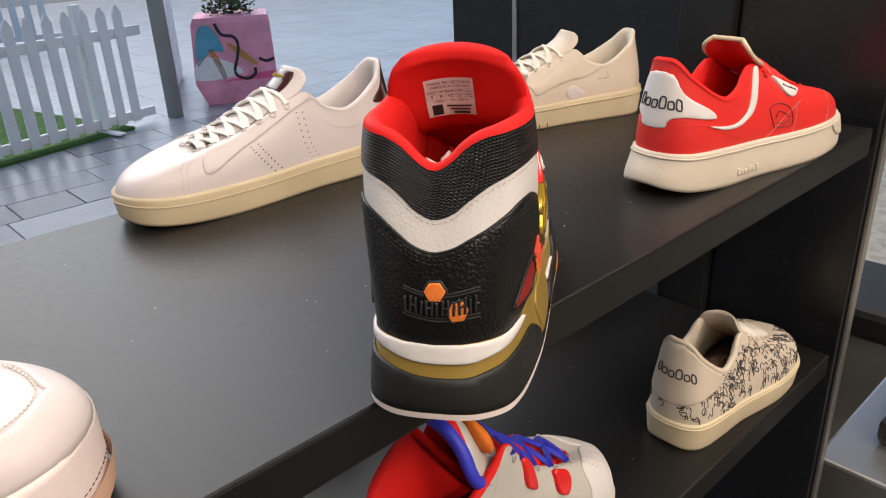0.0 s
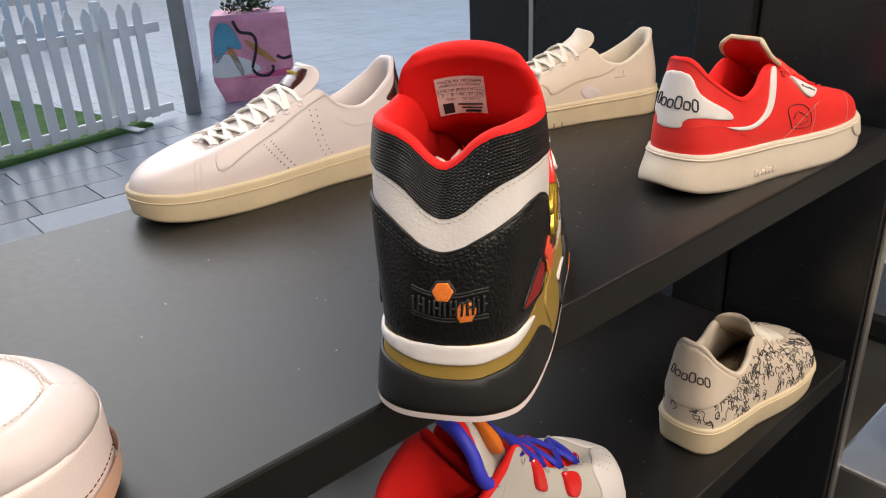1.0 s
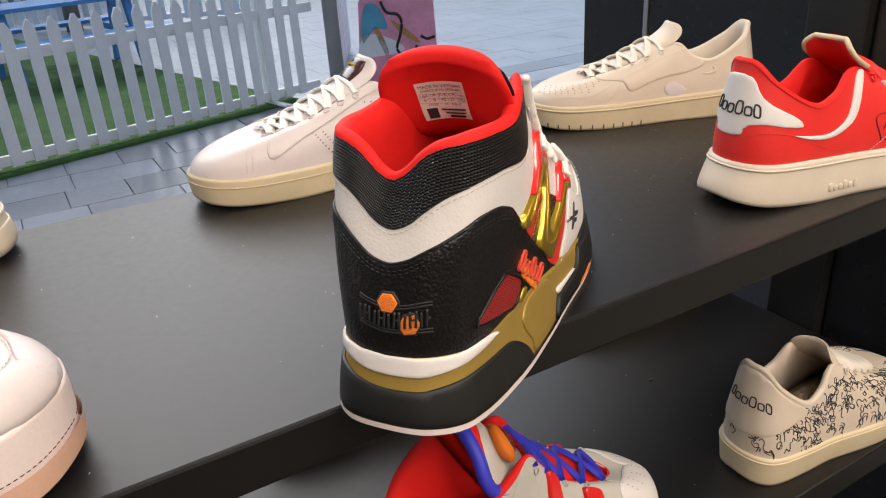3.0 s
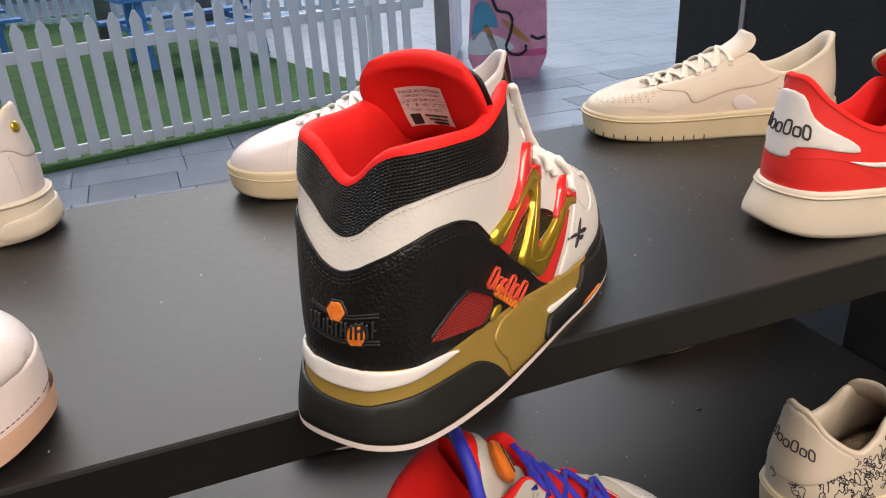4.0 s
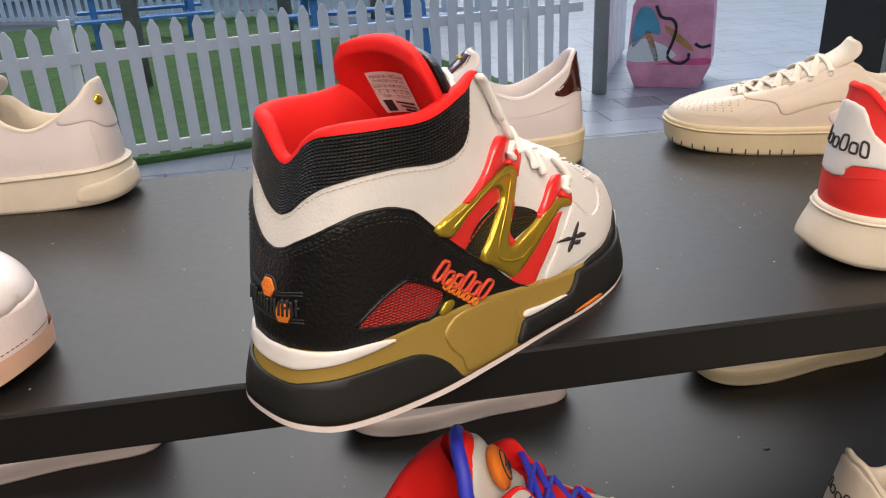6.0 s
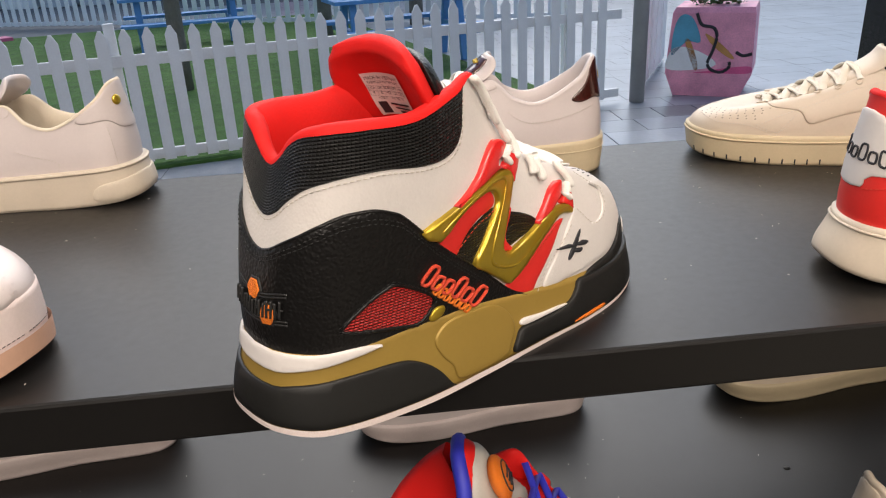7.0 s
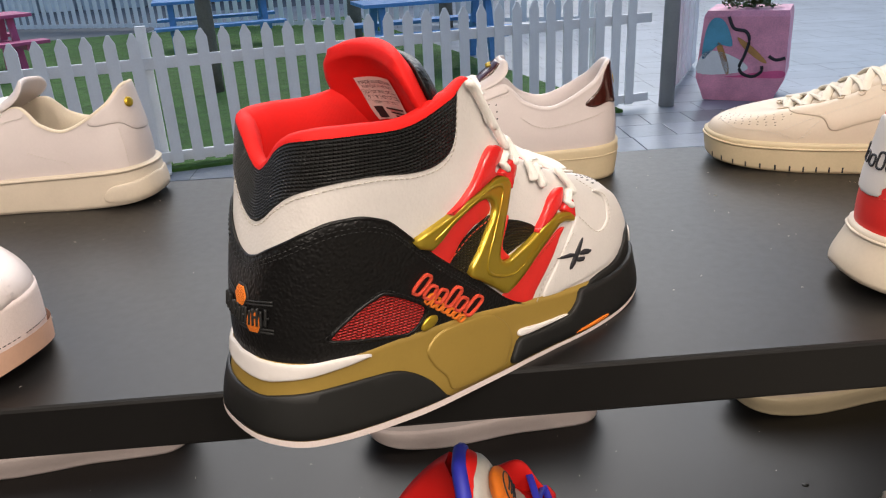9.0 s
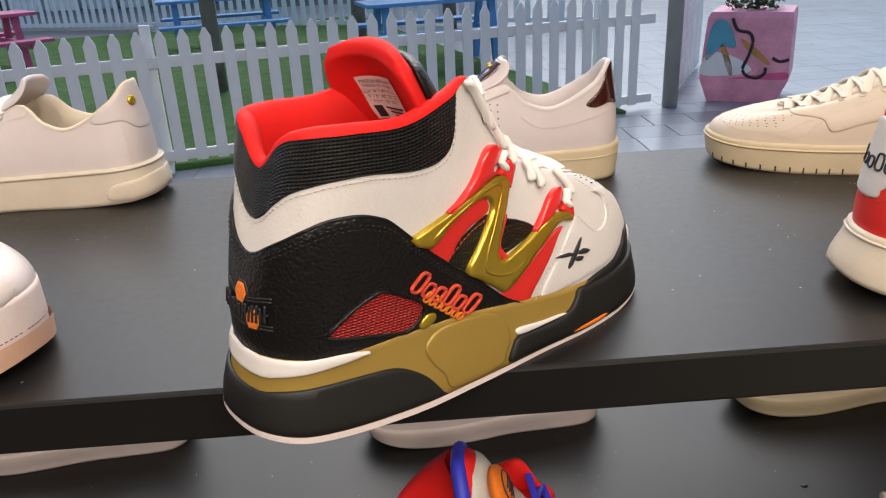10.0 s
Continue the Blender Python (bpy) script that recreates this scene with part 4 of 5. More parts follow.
both("arch_plate", hero_so, [(.20, .10), (.190, .33), (.178, .52), (.172, .74), (.19, .91), (.233, .94), (.25, .9), (.262, .74), (.266, .50), (.26, .27), (.25, .10)], M_golddull, hero, .0013, rim=.0002, bevel=.0012)
both("flex_insert", hero_so, [(.337, .12), (.345, .20), (.378, .21), (.378, .10)], M_orange, hero, .0032, res=.003)
geo("outsole_rim", hero_so.grid(160, 3, 0.0, .085, .0026), M_pinkwhite, hero, "pinkish textured outsole edge")
# embroidery and side marks as plain shapes
def loops(sh, a, b, heights, h, r, d, material, root, label, slant=.25, sides=(1, -1), name="embroidery"):
    """A row of plain upright thread loops, in place of a brand's lettering."""
    M = metric(sh, (a[0] + b[0]) / 2, (a[1] + b[1]) / 2)
    e = np.array([(b[0] - a[0]) * M[0], (b[1] - a[1]) * M[1]])
    L, n = np.linalg.norm(e), len(heights)
    e /= L
    up_ = np.array([-e[1], e[0]])
    for sgn in sides:
        for i, k in enumerate(heights):
            w, t = L / n * .36, h * k
            pts = []
            for q in np.linspace(0, 2 * math.pi, 15)[:-1]:
                x, y = w * math.copysign(abs(math.cos(q)) ** .6, math.cos(q)), t / 2 + t / 2 * math.copysign(abs(math.sin(q)) ** .6, math.sin(q))
                c = e * (L * (i + .5) / n + x + slant * y) + up_ * y
                pts.append((sgn * (a[0] + c[0] / M[0]), a[1] + c[1] / M[1]))
            geo(name, tube_geo(on_line(sh, pts, d, 2, True)[0], r, True, 6), material, root, label)


loops(hero_up, (.157, .250), (.224, .020), (1.55, 1, 1, 1.5, 1, 1.5), .0085, .0011, .0022, M_redthread, hero, "red embroidered mark")
loops(hero_up, (.170, .178), (.213, .006), (1.4, 1.3, .9, .9, .9, .9, .9), .0048, .0008, .0022, M_orange, hero, "orange embroidered mark")
for q in ([(.375, .301), (.375, .286), (.353, .168), (.345, .143), (.347, .172), (.36, .24)], [(.332, .206), (.351, .230), (.361, .213), (.349, .207)], [(.361, .216), (.373, .241), (.381, .221), (.375, .208)], [(.357, .199), (.369, .199), (.365, .175), (.357, .179)]):
    both("side_mark", hero_up, q, M_dark, hero, .0021, rim=.001, res=.002, smooth=2, bevel=.0003)
hexa = lambda u, v, r: [(u + r * math.cos(w) * 1.0, v + r * 7.2 * math.sin(w)) for w in np.linspace(0, 2 * math.pi, 7)[:-1]]
for u, v in ((.002, .350), (.018, .228)):
    geo("emblem", panel(hero_up, hexa(u, v, .0098), .0025, rim=.0018, res=.002, smooth=0), M_blackthread, hero)
    geo("emblem", panel(hero_up, hexa(u, v, .0080), .0032, rim=.0026, res=.002, smooth=0), M_orange, hero, "orange embroidered hexagon")
for v0 in (.348, .333, .216, .200):
    geo("emblem_bar", tube_geo(on_line(hero_up, [(-.021, v0), (0, v0 - .012), (.018, v0 - .018), (.036, v0 - .024)], .0018)[0], .0006, n=6), M_blackthread, hero)
for k in range(14):
    uu = -.019 + k * .0038
    top_v = .315 - .018 * k / 13 - (.0 if k % 3 else .012)
    geo("emblem_stroke", tube_geo(on_line(hero_up, [(uu, .228 - .015 * k / 13), (uu + .0006 * (k % 2), top_v)], .0034)[0], .0008, n=5), M_blackthread, hero)
    if k % 3 == 1:
        vm = .27 - .016 * k / 13
        geo("emblem_stroke", tube_geo(on_line(hero_up, [(uu, vm), (uu + .0034, vm)], .0034)[0], .0007, n=5), M_blackthread, hero)
# tongue front and size label
geo("tongue_front", hollow_sheet([(x + .0100, z - .001, h * .94, g * .95) for x, z, h, g in HERO_TONGUE[5:-1]], thick=.009), M_black, hero, "black outer face of the tongue")
TPATH = crom(HERO_TONGUE, 8)
TARC = np.r_[0, np.cumsum(np.hypot(np.diff(TPATH[:, 0]), np.diff(TPATH[:, 1])))]
TMID = float(np.interp(.1665, TPATH[:, 1], TARC))


def label_point(a, b, d=0.0):
    """a: across the label to the right as read from the heel, b: up; on the tongue's inner face."""
    s = TMID + b * 1.17
    x, z, h, g = (float(np.interp(s, TARC, TPATH[:, k])) for k in range(4))
    x2, z2 = (float(np.interp(s + .002, TARC, TPATH[:, k])) for k in range(2))
    n = Vector((-(z2 - z), 0, x2 - x)).normalized()
    y = .006 - a
    return Vector((x, y, z)) + n * (g * (y / h) ** 2 + .0056 + d)


lw, lh = .0148, .0125
V, F = [], []
for i in range(13):
    for j in range(9):
        V.append(label_point(-lw + 2 * lw * i / 12, -lh + 2 * lh * j / 8, .0008))
for i in range(12):
    for j in range(8):
        F.append((i * 9 + j, (i + 1) * 9 + j, (i + 1) * 9 + j + 1, i * 9 + j + 1))
size_label = geo("size_label", (V, F), M_label, hero, "white size label with black print")


def print_text(text, x, y, size, parent, name="print"):
    cu = bpy.data.curves.new("t", "FONT")
    cu.body, cu.size, cu.align_x = text, size, "CENTER"
    ob = bpy.data.objects.new("t", cu)
    scene.collection.objects.link(ob)
    bpy.context.view_layer.update()
    me = bpy.data.meshes.new_from_object(ob.evaluated_get(bpy.context.evaluated_depsgraph_get()))
    bpy.data.objects.remove(ob)
    for v in me.vertices:
        v.co = label_point(x + v.co.x, y + v.co.y, .00105)
    me.materials.clear()
    me.materials.append(M_dark)
    put(name, me, parent)


print_text("MADE IN VIETNAM", 0, .0084, .0031, size_label)
print_text("FABRIQUE AU VIETNAM", 0, .0060, .0023, size_label)
for i, (a, b) in enumerate((("USA", "9"), ("UK", "8"), ("EUR", "42"), ("CM", "27"), ("mm", "270"))):
    cx = -.0112 + i * .0056
    print_text(a, cx, .0026, .0026, size_label)
    print_text(b, cx, -.0008, .0032, size_label)
print_text("1Y3501      721  055113", .0002, -.0036, .0021, size_label)


def label_bar(x0, y0, x1, y1):
    V = [label_point(a, b, .00102) for a, b in ((x0, y0), (x1, y0), (x1, y1), (x0, y1))]
    geo("print", (V, [(0, 1, 2, 3)]), M_dark, size_label, smooth=False)


label_bar(-.0138, .0052, .0138, .00533)
label_bar(-.0138, .0020, .0138, .00213)
label_bar(-.0138, -.0013, .0138, -.00117)
for i in range(6):
    label_bar(-.0139 + i * .00555, -.0013, -.01378 + i * .00555, .0053)
label_bar(-.0030, -.0066, .0125, -.0056)
label_bar(-.0010, -.0088, .0118, -.0079)
label_bar(.0010, -.0114, .0110, -.0098)
label_bar(-.0120, -.0112, -.0055, -.0050)

# ---- details of the other shoes ----
# Flat discs; in dark colour they paint the shade of punched holes.
def discs(sh, spots, r=.0009, d=.0003):
    return join_geo([panel(sh, [(u + r / .7 * math.cos(w), v + r / .085 * math.sin(w)) for w in np.linspace(0, 2 * math.pi, 8)[:-1]], d, rim=d, res=.02, smooth=0, bevel=.0001) for u, v in spots])


def seam(sh, line, root, material, r=.0006, d=.0001, name="seam"):
    for ln in (line, mir(line)):
        geo(name, tube_geo(on_line(sh, ln, d, 8)[0], r, n=5), material, root)


def sole_line(so, root, material, v=.72, r=.0009):
    us = np.linspace(0, 1, 141)[:-1]
    geo("sole_line", tube_geo(so.off(us, np.full(140, v), .0003), r, True, 6), material, root)


# pale tennis sneaker
tab = [(.045, .99), (.075, .86), (.105, .76), (.085, .62), (.05, .56), (.02, .5)]
geo("heel_tab", panel(white_up, tab + mir(tab), .0014, res=.003, smooth=4), M_brown, white_low, "glossy burgundy heel tab")
for q in word(white_up, (-.014, .72), (.014, .72), (1, 1.4, 1), .009):
    geo("heel_mark", panel(white_up, q, .0020, rim=.0012, res=.003, smooth=2, bevel=.0004), M_gold, white_low)
spots = []
for k in range(9):
    f = k / 8
    for a, b in (((.340, .44), (.290, .06)), ((.275, .70), (.225, .12))):
        for s in (0, .011):
            spots.append((a[0] + (b[0] - a[0]) * f - s, a[1] + (b[1] - a[1]) * f + s))
both_spots = spots + [(-u, v) for u, v in spots]
tagged(geo("perforations", discs(white_up, both_spots), M_dark, white_low), kind="stuff")
for root, sh, mm in ((white_low, white_up, M_thread), (vee, vee_up, M_thread), (doodle, doodle_up, M_thread), (pin_low, pin_up, M_thread)):
    both_st(sh, [(.385, .20), (.355, .44), (.313, .62), (.262, .83), (.255, .97)], mm, root, d=.0015)
both("eyestay", white_up, [(.41, .97), (.425, .8), (.405, .45), (.385, .23), (.355, .46), (.313, .64), (.268, .83), (.262, .985), (.33, .99)], M_pale, white_low, .0012)
both_st(white_up, [(.225, .75), (.18, .60), (.12, .50), (.05, .47)], M_thread, white_low)
both_st(white_up, [(.435, .55), (.418, .25), (.412, .02)], M_thread, white_low)
both_st(white_up, [(.428, .55), (.411, .25), (.405, .02)], M_thread, white_low)
sole_line(white_so, white_low, M_creamsole, .70, .0006)
tg = [(LOW_TONGUE[i][0] * 1.05 + .003, LOW_TONGUE[i][1] + .003, LOW_TONGUE[i][2] * .62, LOW_TONGUE[i][3] * .5) for i in (3, 4, 5)]
tag_ob = geo("tongue_tag", hollow_sheet(tg, thick=.003), M_brown, white_low, "burgundy tongue tag with gold script")
for k in range(4):
    y0 = -.010 + k * .0055
    geo("script_mark", tube_geo([(tg[1][0] - .002, y0, tg[1][1] + .0030), (tg[1][0] + .003, y0 + .002, tg[1][1] + .0012), (tg[1][0] - .001, y0 + .004, tg[1][1] + .0026)], .0007, n=5), M_gold, white_low)

# cream sneaker with the side mark
both("side_mark", vee_up, [(.25, .20), (.237, .37), (.202, .20), (.222, .03)], M_pale, vee, .0012, rim=.0002)
both("side_mark", vee_up, [(.185, .62), (.150, .56), (.155, .72), (.165, .80), (.16, .66)], M_cream, vee, .001, rim=.0002)
both("eyestay", vee_up, [(.42, .97), (.43, .8), (.395, .55), (.347, .42), (.318, .22), (.29, .28), (.253, .42), (.20, .78), (.20, .985), (.3, .99)], M_cream, vee, .0014)
tp = [(.395 + .011 * i + .004 * (j % 2), .30 + .055 * j) for i in range(9) for j in range(5)]
tagged(geo("perforations", discs(vee_up, tp + [(-u, v) for u, v in tp], .0008), M_dark, vee), kind="stuff")
both_st(vee_up, [(.36, .01), (.352, .18), (.345, .40)], M_thread, vee)
both_st(vee_up, [(.39, .22), (.36, .10), (.345, .2)], M_thread, vee)
both_st(vee_up, [(.49, .35), (.44, .22), (.40, .2), (.37, .1)], M_thread, vee)
sole_line(vee_so, vee, M_creamsole, .80, .0012)
cuts = []
for u in np.r_[np.linspace(.29, .47, 11), np.linspace(.53, .71, 11)]:
    cuts.append(panel(vee_so, [(u, .03), (u + .0022, .03), (u + .0022, .22), (u, .22)], .0003, res=.01, smooth=0, bevel=.0001))
# The slots' inner shade is painted as dark strips.
tagged(geo("tread_slots", join_geo(cuts), M_dark, vee), kind="stuff")

# red sneaker
rt = [(.035, .86), (.058, .72), (.112, .69), (.128, .62), (.115, .52), (.03, .41), (.018, .31)]
geo("heel_tab", panel(red_up, rt + mir(rt), .0016, res=.003, smooth=3), M_foam, red_low, "white leather heel tab")
loops(red_up, (-.036, .52), (.050, .50), (1.5, 1, 1, 1.5, 1, 1.5), .0075, .00085, .0018, M_dark, red_low, "black heel mark", .1, (1,), "heel_mark")
both("side_stripe", red_up, [(.108, .40), (.145, .375), (.20, .44), (.245, .58), (.287, .93), (.276, .96), (.23, .64), (.19, .51), (.14, .44)], M_foam, red_low, .0014, "white side stripe", res=.003)
both("side_label", red_up, [(.318, .80), (.325, .86), (.357, .66), (.352, .58), (.325, .48), (.312, .56)], M_foam, red_low, .0026, "small white side label", res=.003)
for q in word(red_up, (.320, .66), (.346, .575), (1.4, 1, 1, 1.4, 1), .0032):
    both("label_mark", red_up, q, M_dark, red_low, .0031, rim=.0024, res=.004, smooth=2, bevel=.0003)
both_st(red_up, [(.236, .02), (.285, .22), (.34, .42)], M_thread, red_low, d=.0008)
both_st(red_up, [(.30, .02), (.312, .2), (.325, .38)], M_thread, red_low, d=.0008)
both_st(red_up, [(.39, .08), (.405, .3), (.43, .55)], M_thread, red_low, d=.0008)
both_st(red_up, [(.02, .30), (.1, .40), (.17, .22), (.23, .03)], M_redthread, red_low, d=.0008)
sq = [(.262, .14), (.30, .13), (.302, .36), (.264, .38), (.262, .14)]
for ln in (sq, [(.268, .24), (.28, .31), (.298, .22)], [(.27, .18), (.283, .16), (.297, .19)]):
    seam(red_up, ln, red_low, M_dark, .0004, .0006, "stamped_mark")
both("toe_cap", red_so, [(u, .9) for u in np.linspace(.40, .499, 5)] + [(.499, .25), (.45, .25), (.41, .5)], M_whitesole, red_low, .002)
sole_line(red_so, red_low, M_whitesole, .86, .0011)
for q in word(red_so, (.170, .22), (.225, .20), (1.4, 1, 1, 1.4, 1, 1.4), .0055):
    both("sole_mark", red_so, q, M_whitesole, red_low, .0012, res=.003, smooth=2)
te = crom(sized(1.0, 1.0, 1.06, .006)["tongue"][3:], 4)
te_path = [Vector((x - g * .9, -h, z - g * .35)) for x, z, h, g in te] + [Vector((x - g * .9, h, z - g * .35)) for x, z, h, g in te[::-1]]
geo("tongue_edge", tube_geo(te_path, .0024, n=8), M_creamsole, red_low, "tan tongue edge")

# pale sneaker with the stud
pt = [(.05, .99), (.09, .985), (.125, .95), (.11, .78), (.06, .62), (.03, .47), (.01, .44)]
geo("heel_tab", panel(pin_up, pt + mir(pt), .0012, res=.003, smooth=3), M_pale, pin_low)
both_st(pin_up, [(.06, .57), (.05, .3), (.045, .05)], M_thread, pin_low)
both_st(pin_up, [(.23, .5), (.17, .38), (.14, .2), (.15, .02)], M_thread, pin_low)
bm = bmesh.new()
bmesh.ops.create_uvsphere(bm, u_segments=18, v_segments=10, radius=.0052)
n0, c0 = pin_up.normal(-.03, .78)[0], pin_up.off(-.03, .78, .002)[0]
rot = Vector((0, 0, 1)).rotation_difference(Vector(n0)).to_matrix().to_4x4()
for v in bm.verts:
    v.co.z *= .45
    v.co = Matrix.Translation(c0) @ rot @ v.co
part("stud", bm, M_gold, pin_low, "gold metal stud", True)
sole_line(pin_so, pin_low, M_whitesole, .93, .0016)
both("sole_heel_insert", pin_so, [(.0, .62), (.05, .60), (.09, .52), (.095, .12), (.0, .12)], M_whitesole, pin_low, .0016)

# chunky platform
geo("outsole", chunky_so.grid(140, 6, 0, .36, .0028), M_pinksole, chunky, "peach rubber outsole")
both_st(chunky_so, [(.2, .40), (.35, .40), (.499, .40)], M_blackthread, chunky, d=.0006)
both("toe_overlay", chunky_up, [(.30, .04), (.38, .05), (.44, .05), (.499, .05), (.499, .42), (.45, .42), (.40, .36), (.34, .30)], M_pale, chunky, .0022)
both_st(chunky_up, [(.30, .30), (.36, .36), (.40, .40), (.45, .46), (.499, .46)], M_foam, chunky, d=.001, r=.0008)


# doodled sneaker
ht = [(.06, .95), (.11, .92), (.16, .88), (.13, .62), (.06, .34), (.02, .26)]
geo("heel_tab", panel(doodle_up, ht + mir(ht), .0014, res=.003, smooth=3), M_cream, doodle, "cream leather heel tab")
loops(doodle_up, (-.042, .57), (.058, .57), (1.5, 1, 1, 1.5, 1, 1.5), .0078, .0008, .0016, M_dark, doodle, "black heel mark", .1, (1,), "heel_mark")
rng = random.Random(4)
sq = []
for i in range(430):
    u, v = rng.uniform(.0, .49) * (1 if i % 3 else -1), rng.uniform(.03, .86)
    if abs(u) < .14 and v > .26 + abs(u) * 2.2 or (.22 < abs(u) and v > .72):
        continue
    a = rng.choice((0, .8, 1.57, 2.3)) + rng.uniform(-.3, .3)
    P = [(u, v)]
    for k in range(rng.randint(3, 6)):
        st_ = rng.uniform(.5, 1.0) * .0062
        u, v = u + st_ / .62 * math.cos(a), min(.9, max(.02, v + st_ / .075 * math.sin(a)))
        P.append((u, v))
        a += rng.choice((1.2, -1.2, 1.7, -1.7, .5))
    L = crom(P, 3)
    sq.append(tube_geo(doodle_up.off(L[:, 0], L[:, 1], .0001), .00056, n=4))
tagged(geo("doodle_print", join_geo(sq), M_dark, doodle, "black line doodle print"), kind="stuff")
sole_line(doodle_so, doodle, M_creamsole, .85, .001)

# blue and red high-top
geo("tongue_front", hollow_sheet([(x + .006, z + .001, h * .96, g) for x, z, h, g in BLUE_TONGUE[3:-1]], thick=.006), M_grey, blue_high, "grey ribbed tongue face")
bm = bmesh.new()
bmesh.ops.create_uvsphere(bm, u_segments=24, v_segments=14, radius=.019)
for v in bm.verts:
    v.co.z *= .42
    v.co = pose(.122, -.010, .172, 0, 68, 0) @ v.co
ball = part("pump_ball", bm, M_orange, blue_high, "round orange rubber pump button", True)
geo("ball_ring", tube_geo([pose(.122, -.010, .172, 0, 68, 0) @ Vector((.0125 * math.cos(w), .0125 * math.sin(w), .0062)) for w in np.linspace(0, 2 * math.pi, 25)[:-1]], .0007, True, 5), M_dark, blue_high)
for i in range(3):
    geo("ball_mark", tube_geo([pose(.122, -.010, .172, 0, 68, 0) @ Vector((.004 - .004 * i, y, .0082 - .0004 * i)) for y in (-.007, .007)], .0011, n=5), M_dark, blue_high)
both("toe_box", blue_up, [(.385, .06), (.43, .06), (.499, .06), (.499, .78), (.46, .76), (.43, .6), (.41, .35)], M_foam, blue_high, .0014)
both("lace_loop", blue_up, [(.30, .60), (.32, .78), (.345, .95), (.36, .90), (.34, .7), (.32, .56)], M_redgloss, blue_high, .004, "red lace loop", res=.003, bevel=.002)
both("lace_loop", blue_up, [(.36, .50), (.38, .66), (.40, .80), (.415, .74), (.40, .58), (.375, .46)], M_redgloss, blue_high, .004, "red lace loop", res=.003, bevel=.002)
both("tongue_lining", blue_up, [(.20, .55), (.25, .9), (.28, .97), (.29, .7), (.25, .45)], M_grey, blue_high, .001)
tp = [(.45 + .015 * i, .52 + .06 * j) for i in range(4) for j in range(4)]
tagged(geo("perforations", discs(blue_up, tp + [(-u, v) for u, v in tp], .0007, .0016), M_dark, blue_high), kind="stuff")
edge = crom(BLUE_TONGUE[3:], 3)
rim = [Vector((x - g * .9, -h, z - g * .45)) for x, z, h, g in edge] + [Vector((x - g * .9, h, z - g * .45)) for x, z, h, g in edge[:-4:-1]]
geo("tongue_binding", tube_geo(rim, .0062, n=10), M_blue, blue_high, "thick blue tongue binding")

flap = crom([(.098, .010, .146), (.085, .023, .127), (.068, .031, .102), (.052, .032, .078)], 5)
geo("ankle_padding", ribbon(flap, .042, .016, cross=(0, 0, 1)), M_red, blue_high, "red padded ankle lining")

# ---- mall furniture beyond the fence ----
def facet(name, rows, material, m, label, category, cap=True):
    """A faceted block from stacked rings."""
    V, F = [], []
    n = len(rows[0][1])
    for z, ring in rows:
        V += [(x, y, z) for x, y in ring]
    for i in range(len(rows) - 1):
        for k in range(n):
            q = (k + 1) % n
            F.append((i * n + k, i * n + q, (i + 1) * n + q, (i + 1) * n + k))
    F.append(tuple(range(n))[::-1])
    if cap:
        F.append(tuple((len(rows) - 1) * n + k for k in range(n)))
    return V, F


M_pink = mat("pink_sprayed_paint", (0.86, 0.36, 0.50), 0.5, vary=0.35, vscale=7)
M_magenta = mat("deep_pink_paint", (0.78, 0.12, 0.30), 0.5, vary=0.3, vscale=7)
M_skyblue = mat("sky_blue_paint", (0.10, 0.38, 0.55), 0.5, vary=0.3, vscale=8)
M_ochre = mat("ochre_spray_paint", (0.55, 0.27, 0.08), 0.5, vary=0.4, vscale=8)
M_tableblue = mat("blue_painted_timber", (0.09, 0.28, 0.60), 0.5, vary=0.15)
M_tablepink = mat("pink_painted_metal", (0.55, 0.10, 0.25), 0.5, vary=0.15)
M_leaf = mat("green_leaf", (0.05, 0.10, 0.025), 0.5, vary=0.5, vscale=20)
M_bark = mat("tree_bark", (0.16, 0.15, 0.13), 0.9, bump=[("noise", 20, 1, .02)], vary=0.4, vscale=8)
M_brownwood = mat("dark_brown_timber", (0.11, 0.07, 0.05), 0.6, vary=0.3, vscale=3)
M_glassy = mat("pale_shopfront", (0.55, 0.60, 0.66), 0.35, vary=0.35, vscale=1.2)

pm = pose(2.76, 5.22, FZ, 0, 0, -30)
planter = thing("planter", pm, "pink spray-painted faceted planter with a green shrub", "planter")
sqr = lambda a, b: [(-a, -b), (a, -b), (a, b), (-a, b)]
V, F = facet("body", [(0, sqr(.235, .22)), (.17, [(-.30, -.24), (.31, -.24), (.31, .26), (-.30, .26)]), (.60, [(-.27, -.235), (.30, -.235), (.30, .25), (-.27, .25)]), (.64, [(-.25, -.22), (.29, -.22), (.29, .24), (-.25, .24)])], M_pink, pm, "", "")
geo("body", (V, F), M_pink, planter, smooth=False)
ff = lambda x, z: (x, -.2425 if z > .17 else -.22 - .0225 * z / .17 * .9 - .0025, z)


def decal(name, pts, material):
    P = crom(pts, 4, True)
    V = [ff(x, z) for x, z in P]
    geo(name, (V, [tuple(range(len(V)))]), material, planter, smooth=False)


